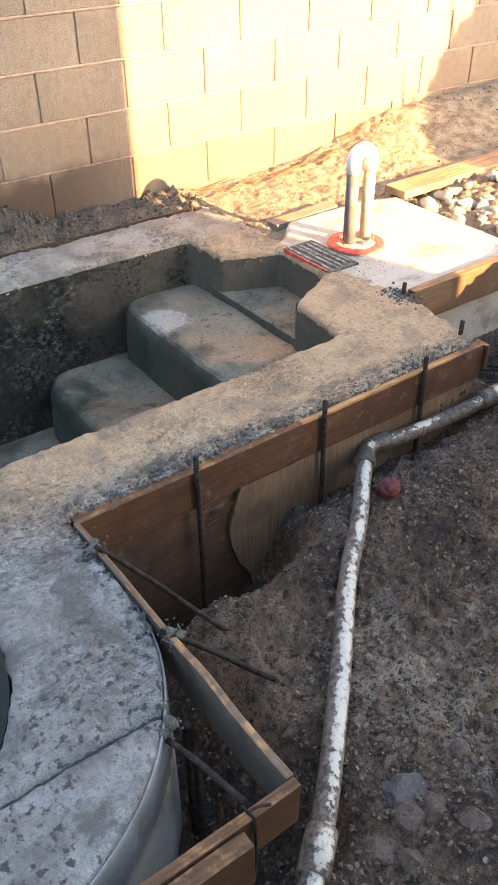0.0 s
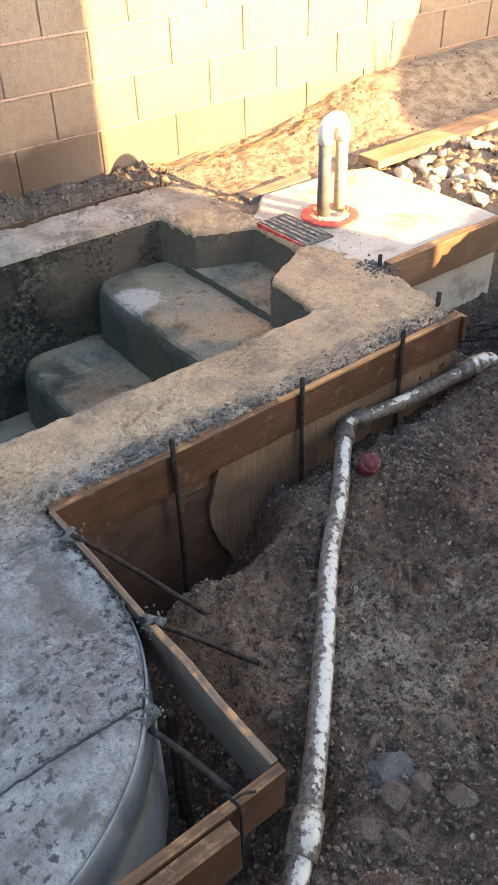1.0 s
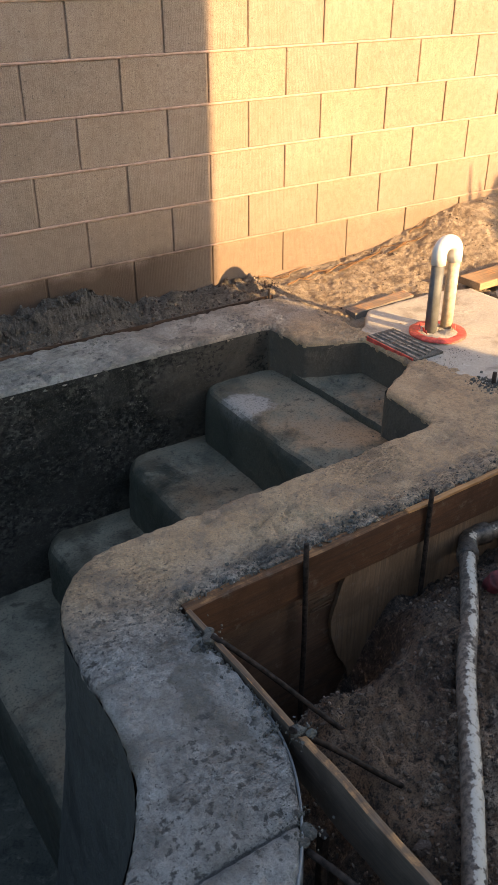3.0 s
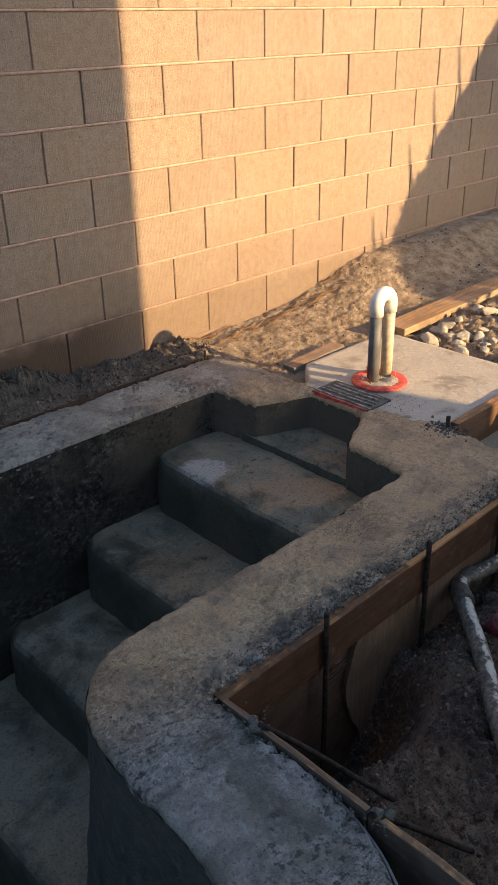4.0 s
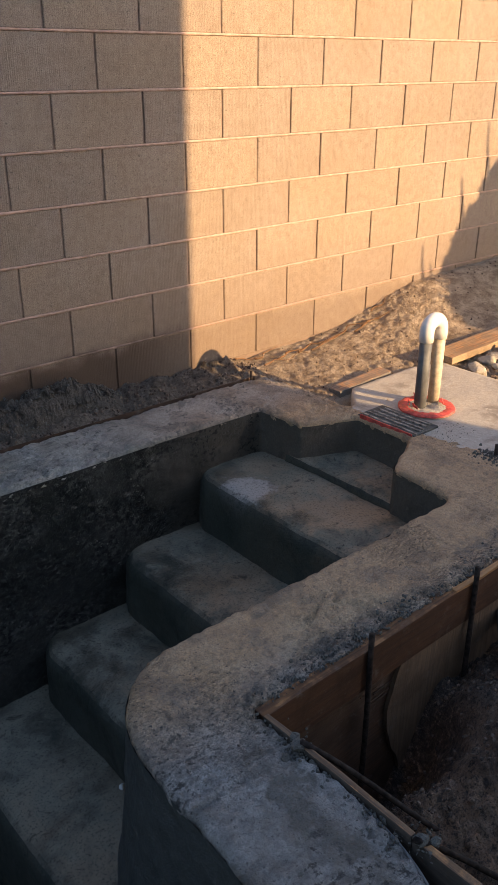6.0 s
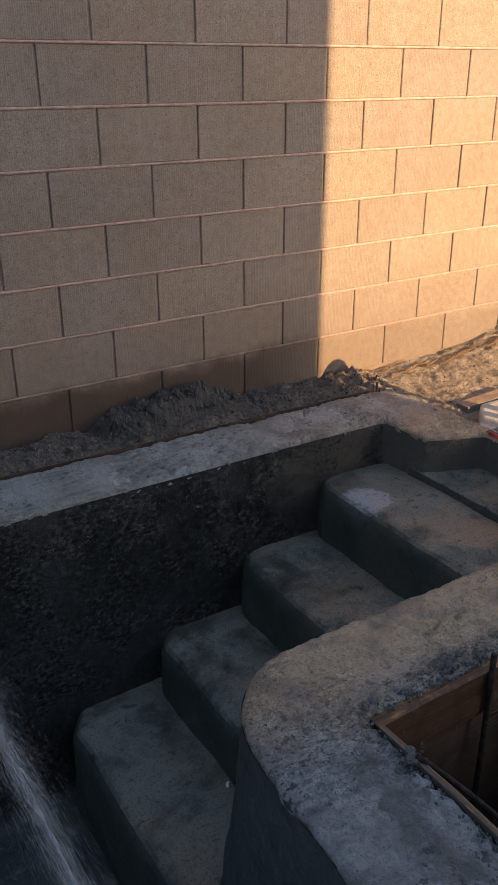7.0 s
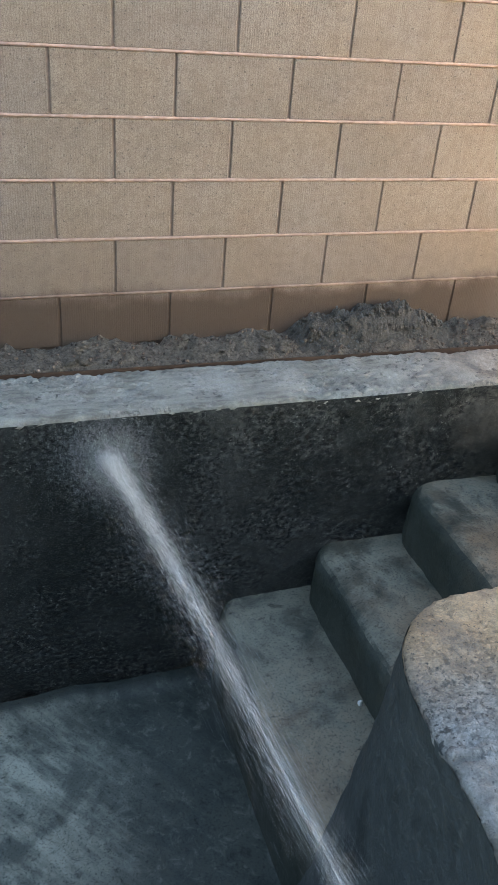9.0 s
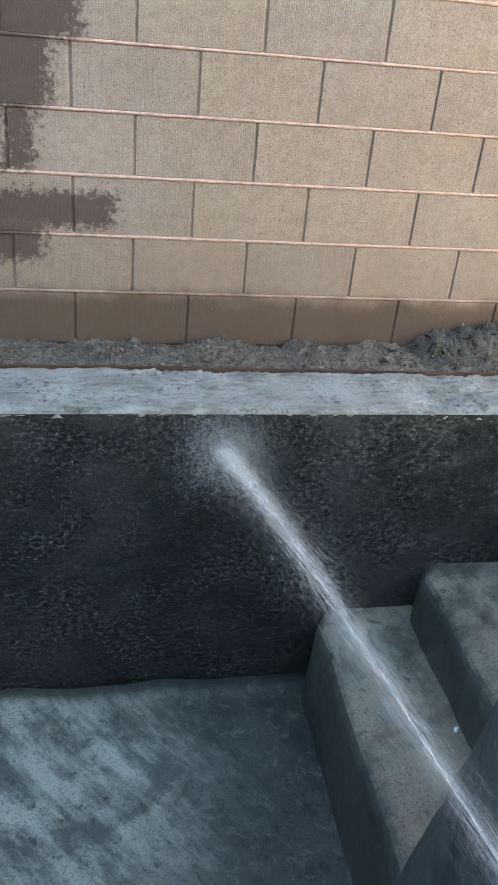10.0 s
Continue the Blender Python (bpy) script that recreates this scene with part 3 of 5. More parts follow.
def tube_mesh(name, pts, r, mat, sides=16, caps=True):
    pts = [Vector(p) for p in pts]
    verts, faces, side = [], [], None
    for i, p in enumerate(pts):
        d = (pts[min(i + 1, len(pts) - 1)] - pts[max(i - 1, 0)]).normalized()
        if side is None:
            side = d.orthogonal().normalized()
        side = (side - d * side.dot(d)).normalized()
        up = d.cross(side)
        rr = r[i] if isinstance(r, (list, tuple)) else r
        for k in range(sides):
            a = 2 * math.pi * k / sides
            verts.append(p + (side * math.cos(a) + up * math.sin(a)) * rr)
    for i in range(len(pts) - 1):
        for k in range(sides):
            a, b = i * sides + k, i * sides + (k + 1) % sides
            faces.append((a, b, b + sides, a + sides))
    if caps:
        faces.append(tuple(range(sides))[::-1])
        faces.append(tuple(range((len(pts) - 1) * sides, len(pts) * sides)))
    return mesh_of(name, verts, faces, mat, True)


def tube(name, pts, r, mat, parent=None, label="", sides=16, caps=True):
    return part_mesh(name, tube_mesh(name, pts, r, mat, sides, caps), parent, label)


def smooth_path(keys, n):
    """A smooth curve through the keys."""
    k = [Vector(p) for p in keys]
    k = [k[0] * 2 - k[1], *k, k[-1] * 2 - k[-2]]
    out = []
    for i in range(1, len(k) - 2):
        for j in range(n):
            t = j / n
            a, b, c, d = k[i - 1:i + 3]
            out.append(0.5 * (2 * b + (c - a) * t + (2 * a - 5 * b + 4 * c - d) * t * t + (3 * b - a - 3 * c + d) * t ** 3))
    return [*out, k[-2]]


def lump_mesh(name, size, mat, seed, flat=0.75, sub=3):
    bm = bmesh.new()
    bmesh.ops.create_icosphere(bm, subdivisions=sub, radius=1.0)
    off = Vector((seed * 7.3, seed * 3.1, seed * 1.7))
    fr = random.Random(seed)
    facets = [(Vector((fr.gauss(0, 1), fr.gauss(0, 1), fr.gauss(0, 1))).normalized(), fr.uniform(0.45, 0.8)) for _ in range(12)]
    for v in bm.verts:
        n = v.co.normalized()
        d = 1 + 0.38 * noise.noise(n * 1.3 + off) + 0.2 * noise.noise(n * 3.1 + off) + 0.09 * noise.noise(n * 8 + off)
        p = n * d
        for q, lim in facets:
            over = p.dot(q) - lim
            if over > 0:
                p -= q * over * 0.9
        v.co = Vector((p.x * size[0], p.y * size[1], p.z * size[2] * flat))
    me = bpy.data.meshes.new(name)
    bm.to_mesh(me)
    bm.free()
    me.materials.append(mat)
    me.polygons.foreach_set("use_smooth", [sub > 2] * len(me.polygons))
    return me


def clod_mesh(name, s, seed, mat):
    """Angular clod: a rounded block cut by random planes, with a crumbly skin."""
    rnd = random.Random(seed)
    bm = bmesh.new()
    bmesh.ops.create_icosphere(bm, subdivisions=5, radius=1.0)
    cuts = [(Vector((rnd.gauss(0, 1), rnd.gauss(0, 1), rnd.gauss(0, 1))).normalized(), rnd.uniform(0.62, 0.85)) for _ in range(11)]
    for v in bm.verts:
        p = v.co.copy()
        for n, d in cuts:
            over = p.dot(n) - d
            if over > 0:
                p -= n * over * 0.93
        q = p * 2.1 + Vector((seed * 3.1, 0, 0))
        p *= 1 + 0.10 * nz(q.x, q.y, q.z) + 0.05 * nz(q.x, q.y, q.z, 3.7) + 0.03 * nz(q.x, q.y, q.z, 9.0)
        v.co = Vector((p.x * s * 1.15, p.y * s, p.z * s * 0.8))
    me = bpy.data.meshes.new(name)
    bm.to_mesh(me)
    bm.free()
    me.materials.append(mat)
    return me


def nz(x, y, z=0.0, s=1.0):
    return noise.noise(Vector((x * s, y * s, z * s)))


def step01(a, b, x):
    t = min(1.0, max(0.0, (x - a) / (b - a)))
    return t * t * (3 - 2 * t)


def resample(a, b, gap):
    """Two matched outlines cut into steps of at most gap on the first."""
    pa, pb = [], []
    for i in range(len(a) - 1):
        d = max(math.dist(a[i], a[i + 1]), math.dist(b[i], b[i + 1]))
        n = max(1, math.ceil(d / (gap if max(a[i][0], a[i + 1][0]) > -2.4 or min(a[i][0], a[i + 1][0]) > -2.7 else gap * 3)))
        for j in range(n):
            t = j / n
            pa.append((a[i][0] + (a[i + 1][0] - a[i][0]) * t, a[i][1] + (a[i + 1][1] - a[i][1]) * t))
            pb.append((b[i][0] + (b[i + 1][0] - b[i][0]) * t, b[i][1] + (b[i + 1][1] - b[i][1]) * t))
    return [*pa, a[-1]], [*pb, b[-1]]


# ---- outlines of the pool's rim ----
INNER = [(-6, -0.53), (-2.5, -0.535), (-0.75, -0.548), (-0.30, -0.562), (-0.275, -0.575), (-0.262, -0.79), (-0.24, -0.81), (-0.035, -0.895), (-0.05, -1.165), (-0.10, -1.20), (-0.27, -1.275), (-0.285, -1.30), (-0.312, -1.545), (-0.33, -1.557),
         (-0.6, -1.56), (-1.0, -1.563), (-1.34, -1.558), (-1.46, -1.550), (-1.53, -1.562), (-1.592, -1.585), (-1.648, -1.627), (-1.692, -1.685), (-1.719, -1.75), (-1.733, -1.83), (-1.739, -1.95), (-1.742, -2.11),
         (-1.765, -2.23), (-1.804, -2.31), (-1.85, -2.37), (-1.90, -2.425), (-1.966, -2.48), (-2.05, -2.53), (-2.14, -2.556), (-2.23, -2.565), (-2.6, -2.565), (-6, -2.565)]
OUTER = [(-6, -0.20), (-2.5, -0.218), (-0.75, -0.268), (-0.10, -0.285), (0.0, -0.30), (0.02, -0.56), (0.025, -0.60), (0.03, -0.80), (0.04, -1.20), (0.05, -1.25), (0.10, -1.40), (0.11, -1.455), (0.02, -1.85), (0.0, -1.870),
         (-0.5, -1.874), (-0.9, -1.874), (-1.2, -1.872), (-1.33, -1.868), (-1.38, -1.864), (-1.42, -1.858), (-1.450, -1.854), (-1.457, -1.860), (-1.460, -1.88), (-1.462, -1.95), (-1.462, -2.02), (-1.460, -2.13),
         (-1.467, -2.28), (-1.49, -2.36), (-1.53, -2.44), (-1.575, -2.505), (-1.63, -2.565), (-1.70, -2.622), (-1.78, -2.665), (-1.87, -2.70), (-2.1, -2.74), (-6, -2.75)]
RIM_I, RIM_O = resample(INNER, OUTER, 0.009)


def relax(pts, free, rounds):
    p = [list(q) for q in pts]
    for _ in range(rounds):
        o = [tuple(q) for q in p]
        for i in range(1, len(p) - 1):
            if free(*o[i]):
                p[i] = [(o[i - 1][0] + 2 * o[i][0] + o[i + 1][0]) / 4, (o[i - 1][1] + 2 * o[i][1] + o[i + 1][1]) / 4]
    return [tuple(q) for q in p]


RIM_I = relax(RIM_I, lambda x, y: x < -1.0 and y < -1.2, 70)
RIM_I = relax(RIM_I, lambda x, y: x > -0.6, 5)
RIM_O = relax(RIM_O, lambda x, y: y < -2.05, 110)


# ---- ground ----
def clods(x, y, scale, seed):
    """Rounded crumbs packed side by side, some taller than others."""
    p = Vector((x * scale + seed, y * scale, seed))
    d, at = noise.voronoi(p)
    tall = 0.5 + 0.5 * noise.noise(at[0] * 3.7)
    return math.sqrt(max(0.0, 1.0 - (d[0] / 0.62) ** 2)) * max(0.0, tall - 0.25)


def ground_height(x, y):
    far = step01(4.0, 9.0, max(abs(x), abs(y)))
    lump = 0.024 * nz(x, y, 1, 5) + 0.018 * nz(x, y, 2, 13) + 0.012 * nz(x, y, 3, 31) + 0.006 * nz(x, y, 4, 64) - 0.012 * max(0.0, nz(x, y, 7, 19) - 0.2)
    cloddy = step01(-0.25, 0.35, nz(x, y, 15, 2.7) + 0.4 * nz(x, y, 16, 8))
    crumb = max(0.0, nz(x, y, 6, 22)) * 0.010 + (0.25 + 0.75 * cloddy) * (0.036 * abs(nz(x, y, 17, 13)) + 0.026 * abs(nz(x, y, 18, 31)) - 0.02)
    if -3.1 < x < 1.4 and -3.2 < y < 0.05:
        crumb += (0.3 + 0.7 * cloddy) * (0.042 * clods(x, y, 21, 3.0) + 0.024 * clods(x, y, 47, 9.0))
    # strip between the block wall and the pool
    strip = -0.012 * step01(-0.16, -0.25, y)
    # bank past the pool's end, low at first, rising along the wall
    rise = float(np.interp(x, (0.0, 0.6, 1.0, 1.42, 2.2), (0.0, 0.025, 0.07, 0.14, 0.17)))
    bank = -0.04 + rise * step01(-0.6, -0.03, y) + 0.03 * step01(0.9, 1.4, x)
    east_side = step01(-0.05, 0.15, x)
    north = strip + (bank - strip) * east_side
    calm = 1.0 - 0.62 * east_side * step01(-0.85, -0.6, y)
    # dug ground along the formwork
    south = -0.195 + 0.02 * nz(x, y, 9, 1.3)
    south -= 0.13 * step01(-2.08, -1.9, y) * step01(0.25, -0.2, x)
    south -= 0.30 * step01(-2.20, -1.99, y + 0.03 * nz(x, y, 5, 6)) * step01(-0.74, -1.04, x + 0.04 * nz(x, y, 5, 6))
    south -= 0.24 * step01(-1.25, -1.5, x) * step01(-2.85, -2.72, y)
    trench = -0.40 + 0.12 * step01(-1.75, -2.0, y)
    south += (trench - south) * step01(0.1, 0.3, x) * step01(-2.0, -1.85, y)
    # Unseen mound, added to shade the face below the slab's board.
    south += 0.65 * math.exp(-(((x - 1.2) / 0.85) ** 2 + ((y + 2.75) / 0.45) ** 2))
    mixy = step01(-1.5, -1.35, y)
    east = 0.02 * step01(0.75, 1.2, x)
    z = south + (north + east - south) * mixy
    if x < 0.03 and -0.6 < y < float(np.interp(x, (-6, -2.5, -0.75, 0.0), (-0.19, -0.205, -0.255, -0.28))):
        return -0.06
    return z * (1 - far) + (lump * (1 - 0.6 * far) + crumb) * calm


def spread(fine0, fine1, gap, far):
    v = list(np.arange(fine0, fine1 + gap / 2, gap))
    g, p = gap, fine1
    while p < far:
        g *= 1.16
        p += g
        v.append(p)
    g, p = gap, fine0
    while p > -far:
        g *= 1.16
        p -= g
        v.insert(0, p)
    return v


GX, GY = spread(-2.6, 1.3, 0.0095, 600.0), spread(-3.0, 0.02, 0.0095, 600.0)


HOLE = [(0.2 * a[0] + 0.8 * b[0], 0.2 * a[1] + 0.8 * b[1]) for a, b in zip(RIM_I[::6], RIM_O[::6])]


def in_pool(x, y):
    if not (-6.0 < x < 0.1 and -2.8 < y < -0.3):
        return False
    if x < -2.2:
        return -2.68 < y < -0.27
    inside = False
    j = len(HOLE) - 1
    for i in range(len(HOLE)):
        (xi, yi), (xj, yj) = HOLE[i], HOLE[j]
        if (yi > y) != (yj > y) and x < (xj - xi) * (y - yi) / (yj - yi) + xi:
            inside = not inside
        j = i
    return inside


def deep(x, y):
    return -5.5 < x < -0.5 and -1.7 < y < -0.6 or -5.5 < x < -1.9 and -2.5 < y < -0.6


gv = [(x, y, 0.0 if deep(x, y) else ground_height(x, y)) for y in GY for x in GX]
gf = []
for r in range(len(GY) - 1):
    for c in range(len(GX) - 1):
        if in_pool((GX[c] + GX[c + 1]) / 2, (GY[r] + GY[r + 1]) / 2):
            continue
        a = r * len(GX) + c
        gf.append((a, a + 1, a + 1 + len(GX), a + len(GX)))
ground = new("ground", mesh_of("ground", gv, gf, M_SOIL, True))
tagged(ground, "loose brown dug soil dusted with grey cement", "ground", kind="structure")

# ---- pool shell ----
pool = thing("pool", "unfinished sprayed concrete pool with steps and rough bond beam", "pool")
def edge_free(w, d):
    return 0.35 + 0.65 * step01(0.16, 0.03, w - d)


def rim_grid():
    rows = []
    for (ix, iy), (ox, oy) in zip(RIM_I, RIM_O):
        w = math.dist((ix, iy), (ox, oy))
        dx, dy = (ox - ix) / w, (oy - iy) / w
        n = 46
        back = 0.026 if oy < -1.84 and oy > -1.90 and ix > -1.6 else 0.0
        prof = [(0.04, -0.05), (0.008, -0.034), (0.001, -0.020), (0.005, -0.007), (0.014, -0.001)]
        prof += [(0.014 + (w - 0.028) * k / n, 0.0) for k in range(1, n)]
        prof += [(w - 0.014, 0.0), (w - 0.006, -0.004), (w - 0.001, -0.016), (w - back, -0.05), (w - back, -0.13), (w - back, -0.22), (w - back, -0.34), (w - back, -0.48), (w - back, -0.62)]
        row = []
        for k, (d, z) in enumerate(prof):
            x, y = ix + dx * d, iy + dy * d
            edge = 1.0 if d < 0.02 or d > w - 0.02 else 0.0
            if z > -0.06:
                ragged = (nz(x, y, 3, 24) * 0.006 + nz(x, y, 5, 60) * 0.004) * (1.0 if -1.95 < y < -1.3 or d < w / 2 else 0.3)
                side = 1 if d < w / 2 else -1
                x += dx * ragged * edge * side
                y += dy * ragged * edge * side
                pit = max(0.0, nz(x, y, 8, 26) - 0.18) + 0.6 * max(0.0, nz(x, y, 9, 60) - 0.25)
                z += 0.006 * nz(x, y, 1, 5) + 0.0025 * nz(x, y, 2, 45) - 0.011 * pit * edge_free(w, d)
                z -= edge * 0.007 * max(0, nz(x, y, 7, 33))
                # broken crust along the outer edge
                crust = step01(0.085, 0.015, w - d + 0.03 * nz(x, y, 12, 9)) * (1.0 if y < -1.3 and x > -1.5 else 0.25)
                z += crust * (0.012 * (1 - 2.4 * abs(nz(x, y, 4, 30))) - 0.024 * max(0.0, nz(x, y, 11, 19)) - 0.004)
                # tears and flakes in the stiff surface
                torn = step01(0.0, 0.4, nz(x, y, 41, 3.1) + 0.5 * nz(x, y, 42, 7.0))
                ridge = 1.0 - 3.2 * abs(nz(x * 0.6, y * 1.3, 43, 20) + 0.4 * nz(x, y, 44, 47))
                torn *= 1.0 if y > -2.0 else 0.3
                z -= 0.013 * torn * max(0.0, ridge) - 0.003 * torn * nz(x, y, 45, 26)
                # saw cut across the curve
                cut = y + 2.475 + 0.012 * (x + 1.7)
                if x < -1.45:
                    z -= 0.016 * math.exp(-(cut / 0.008) ** 2)
            row.append((x, y, z))
        rows.append(row)
    return rows


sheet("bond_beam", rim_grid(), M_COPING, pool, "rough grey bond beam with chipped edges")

face_rows = []
for k, (x, y) in enumerate(RIM_O):
    if y < -2.0 and x > -2.3:
        a, b = RIM_O[max(0, k - 4)], RIM_O[min(len(RIM_O) - 1, k + 4)]
        l = math.dist(a, b)
        nx, ny = -(b[1] - a[1]) / l, (b[0] - a[0]) / l
        face_rows.append([(x + nx * d, y + ny * d, z + 0.002 * nz(x, y, 3, 14)) for d, z in ((-0.001, -0.016), (0.002, -0.012), (0.004, -0.014), (0.005, -0.03), (0.007, -0.12), (0.008, -0.25), (0.009, -0.40), (0.010, -0.64))])
sheet("cast_face", face_rows, M_CAST, pool, "smooth cast outer face of the curve")


def inner_wall(i0, i1, batter, name, label, gap_z=0.011, rough=0.006, mat=M_GUNITE):
    pts = RIM_I[i0:i1]
    rows = []
    for k, (x, y) in enumerate(pts):
        a, b = pts[max(k - 3, 0)], pts[min(k + 3, len(pts) - 1)]
        tx, ty = b[0] - a[0], b[1] - a[1]
        l = math.hypot(tx, ty) or 1
        nx, ny = ty / l, -tx / l
        row = []
        z = -0.018
        while z > -1.36:
            d = batter * max(0.0, -z - 0.05) ** 1.35 / 0.86
            d += rough * (0.8 * nz(x, y, z, 9) + 0.7 * nz(x, y, z, 24) - 0.8 * max(0.0, nz(x, y, z, 38) - 0.1) + 0.4 * abs(nz(x, y, z, 62))) * step01(-0.016, -0.06, z)
            row.append((x + nx * d, y + ny * d, z))
            z -= gap_z
        rows.append(row)
    return sheet(name, rows, mat, pool, label)


CUT1 = min(range(len(RIM_I)), key=lambda i: math.dist(RIM_I[i], (-0.285, -0.569)))
CUT2 = min(range(len(RIM_I)), key=lambda i: math.dist(RIM_I[i], (-0.312, -1.545)))
inner_wall(0, CUT1 + 1, 0.0, "back_wall", "dark wet pitted sprayed concrete", rough=0.0045)
inner_wall(CUT1, CUT2 + 1, 0.0, "alcove_wall", "damp grey brown rendered concrete", rough=0.003, mat=M_ALCOVE)
inner_wall(CUT2, len(RIM_I), 0.11, "island_wall", "damp grey sprayed concrete flaring at its foot", mat=M_ISLAND)

# steps, each a rounded tread with its riser
STEPS = [(-0.635, -0.19, -0.20), (-1.01, -0.42, -0.50), (-1.385, -0.655, -0.95), (-1.765, -0.865, -1.30)]


def stair(i):
    x, z = STEPS[i][:2]
    zb = STEPS[i + 1][1] if i + 1 < len(STEPS) else -1.27
    back = STEPS[i - 1][0] if i else -0.20
    r = 0.062
    prof = [(x - 0.012, zb - 0.06)] + [(x - 0.010 * (1 - k / 8), zb + (z - r - zb) * k / 8) for k in range(9)]
    prof += [(x + r - r * math.cos(a), z - r + r * math.sin(a)) for a in [math.pi / 2 * k / 6 for k in range(1, 7)]]
    n = int((back + 0.05 - x - r) / 0.02)
    prof += [(x + r + (back + 0.05 - x - r) * k / n, z) for k in range(1, n + 1)]
    rows = []
    for y in np.arange(-1.75, -0.50, 0.018):
        row = []
        for px, pz in prof:
            sink = -0.012 * step01(-0.64, -0.55, y)
            tuck = 0.05 * step01(-0.69, -0.53, y) ** 2 * step01(x + 0.2, x + 0.03, px)
            row.append((px + tuck + 0.008 * nz(px, y, pz, 6) + 0.003 * nz(px, y, pz, 30), y, pz + 0.006 * nz(px, y, i, 5) + 0.003 * nz(px, y, i, 26) + sink * (pz > z - 0.05)))
        rows.append(row)
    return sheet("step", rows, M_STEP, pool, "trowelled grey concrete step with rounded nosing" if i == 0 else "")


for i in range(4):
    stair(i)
bench_rows = []
for y in np.arange(-1.40, -0.70, 0.02):
    prof = [(-0.275, -0.24), (-0.272, -0.19), (-0.266, -0.162), (-0.25, -0.155)] + [(-0.25 + 0.02 * k, -0.155) for k in range(1, 14)]
    bench_rows.append([(px + 0.004 * nz(px, y, 1, 15), y, pz + 0.005 * nz(px, y, 2, 12)) for px, pz in prof])
sheet("bench", bench_rows, M_STEP, pool, "small raised ledge in the alcove")
floor_rows = []
for y in [*np.arange(-2.60, -0.86, 0.025), *np.arange(-0.86, -0.60, 0.012), *np.arange(-0.60, -0.5449, 0.004)]:
    row = []
    for x in np.arange(-6.0, -1.55, 0.03):
        d = max(0.0, -0.545 - y)
        cove = 0.07 - math.sqrt(max(0.0, 0.0049 - (0.07 - d) ** 2)) if d < 0.07 else 0.0
        row.append((x, y + 0.03 * nz(x, y, 2, 4) * step01(0.25, 0.02, d), -1.25 + cove + 0.006 * nz(x, y, 3, 3) - 0.03 * step01(-2.5, -4, x)))
    floor_rows.append(row)
sheet("pool_floor", floor_rows, M_FLOOR, pool, "wet trowelled grey concrete floor")

box_part("end_wall", (-6.3, -6.0, -2.76, -0.20, -1.4, 0.0), M_COPING, pool, "", 0.0, 0.0, 0)

# slab beside the pool, cast with it
slab_rows = []
for x in np.arange(0.015, 0.785, 0.014):
    row = []
    yb = -0.80 + 0.15 * step01(0.02, 0.22, x) - 0.06 * step01(0.6, 0.8, x)
    row.append((x, yb + 0.004, -0.10))
    for k in range(52):
        y = yb + (-1.462 - yb) * k / 51
        row.append((x, y + 0.004 * nz(x, y, 3, 20), -0.004 + 0.003 * nz(x, y, 1, 8) + 0.0015 * nz(x, y, 2, 50) - (0.006 if k in (0, 51) else 0)))
    row += [(x, -1.463, -0.05), (x, -1.463, -0.20), (x, -1.463, -0.5)]
    slab_rows.append(row)
last = slab_rows[-1]
slab_rows.append([(x + 0.005, y, z - 0.02) for x, y, z in last])
slab_rows.append([(x + 0.006, y, z - 0.5) for x, y, z in last])
sheet("side_slab", slab_rows, M_SLAB, pool, "smooth pale concrete slab")

# ---- house behind the camera and the tree that shade the yard ----
HX, HY = -0.19 + 0.36 * 6.0, -6.0
house = thing("house", "plain stucco house wall behind the yard", "house", kind="structure")
box_part("wall", (-14, HX, HY - 7, HY, -0.6, 5.2), M_STUCCO, house, bevel=0.0, wobble=0.0, cuts=0)


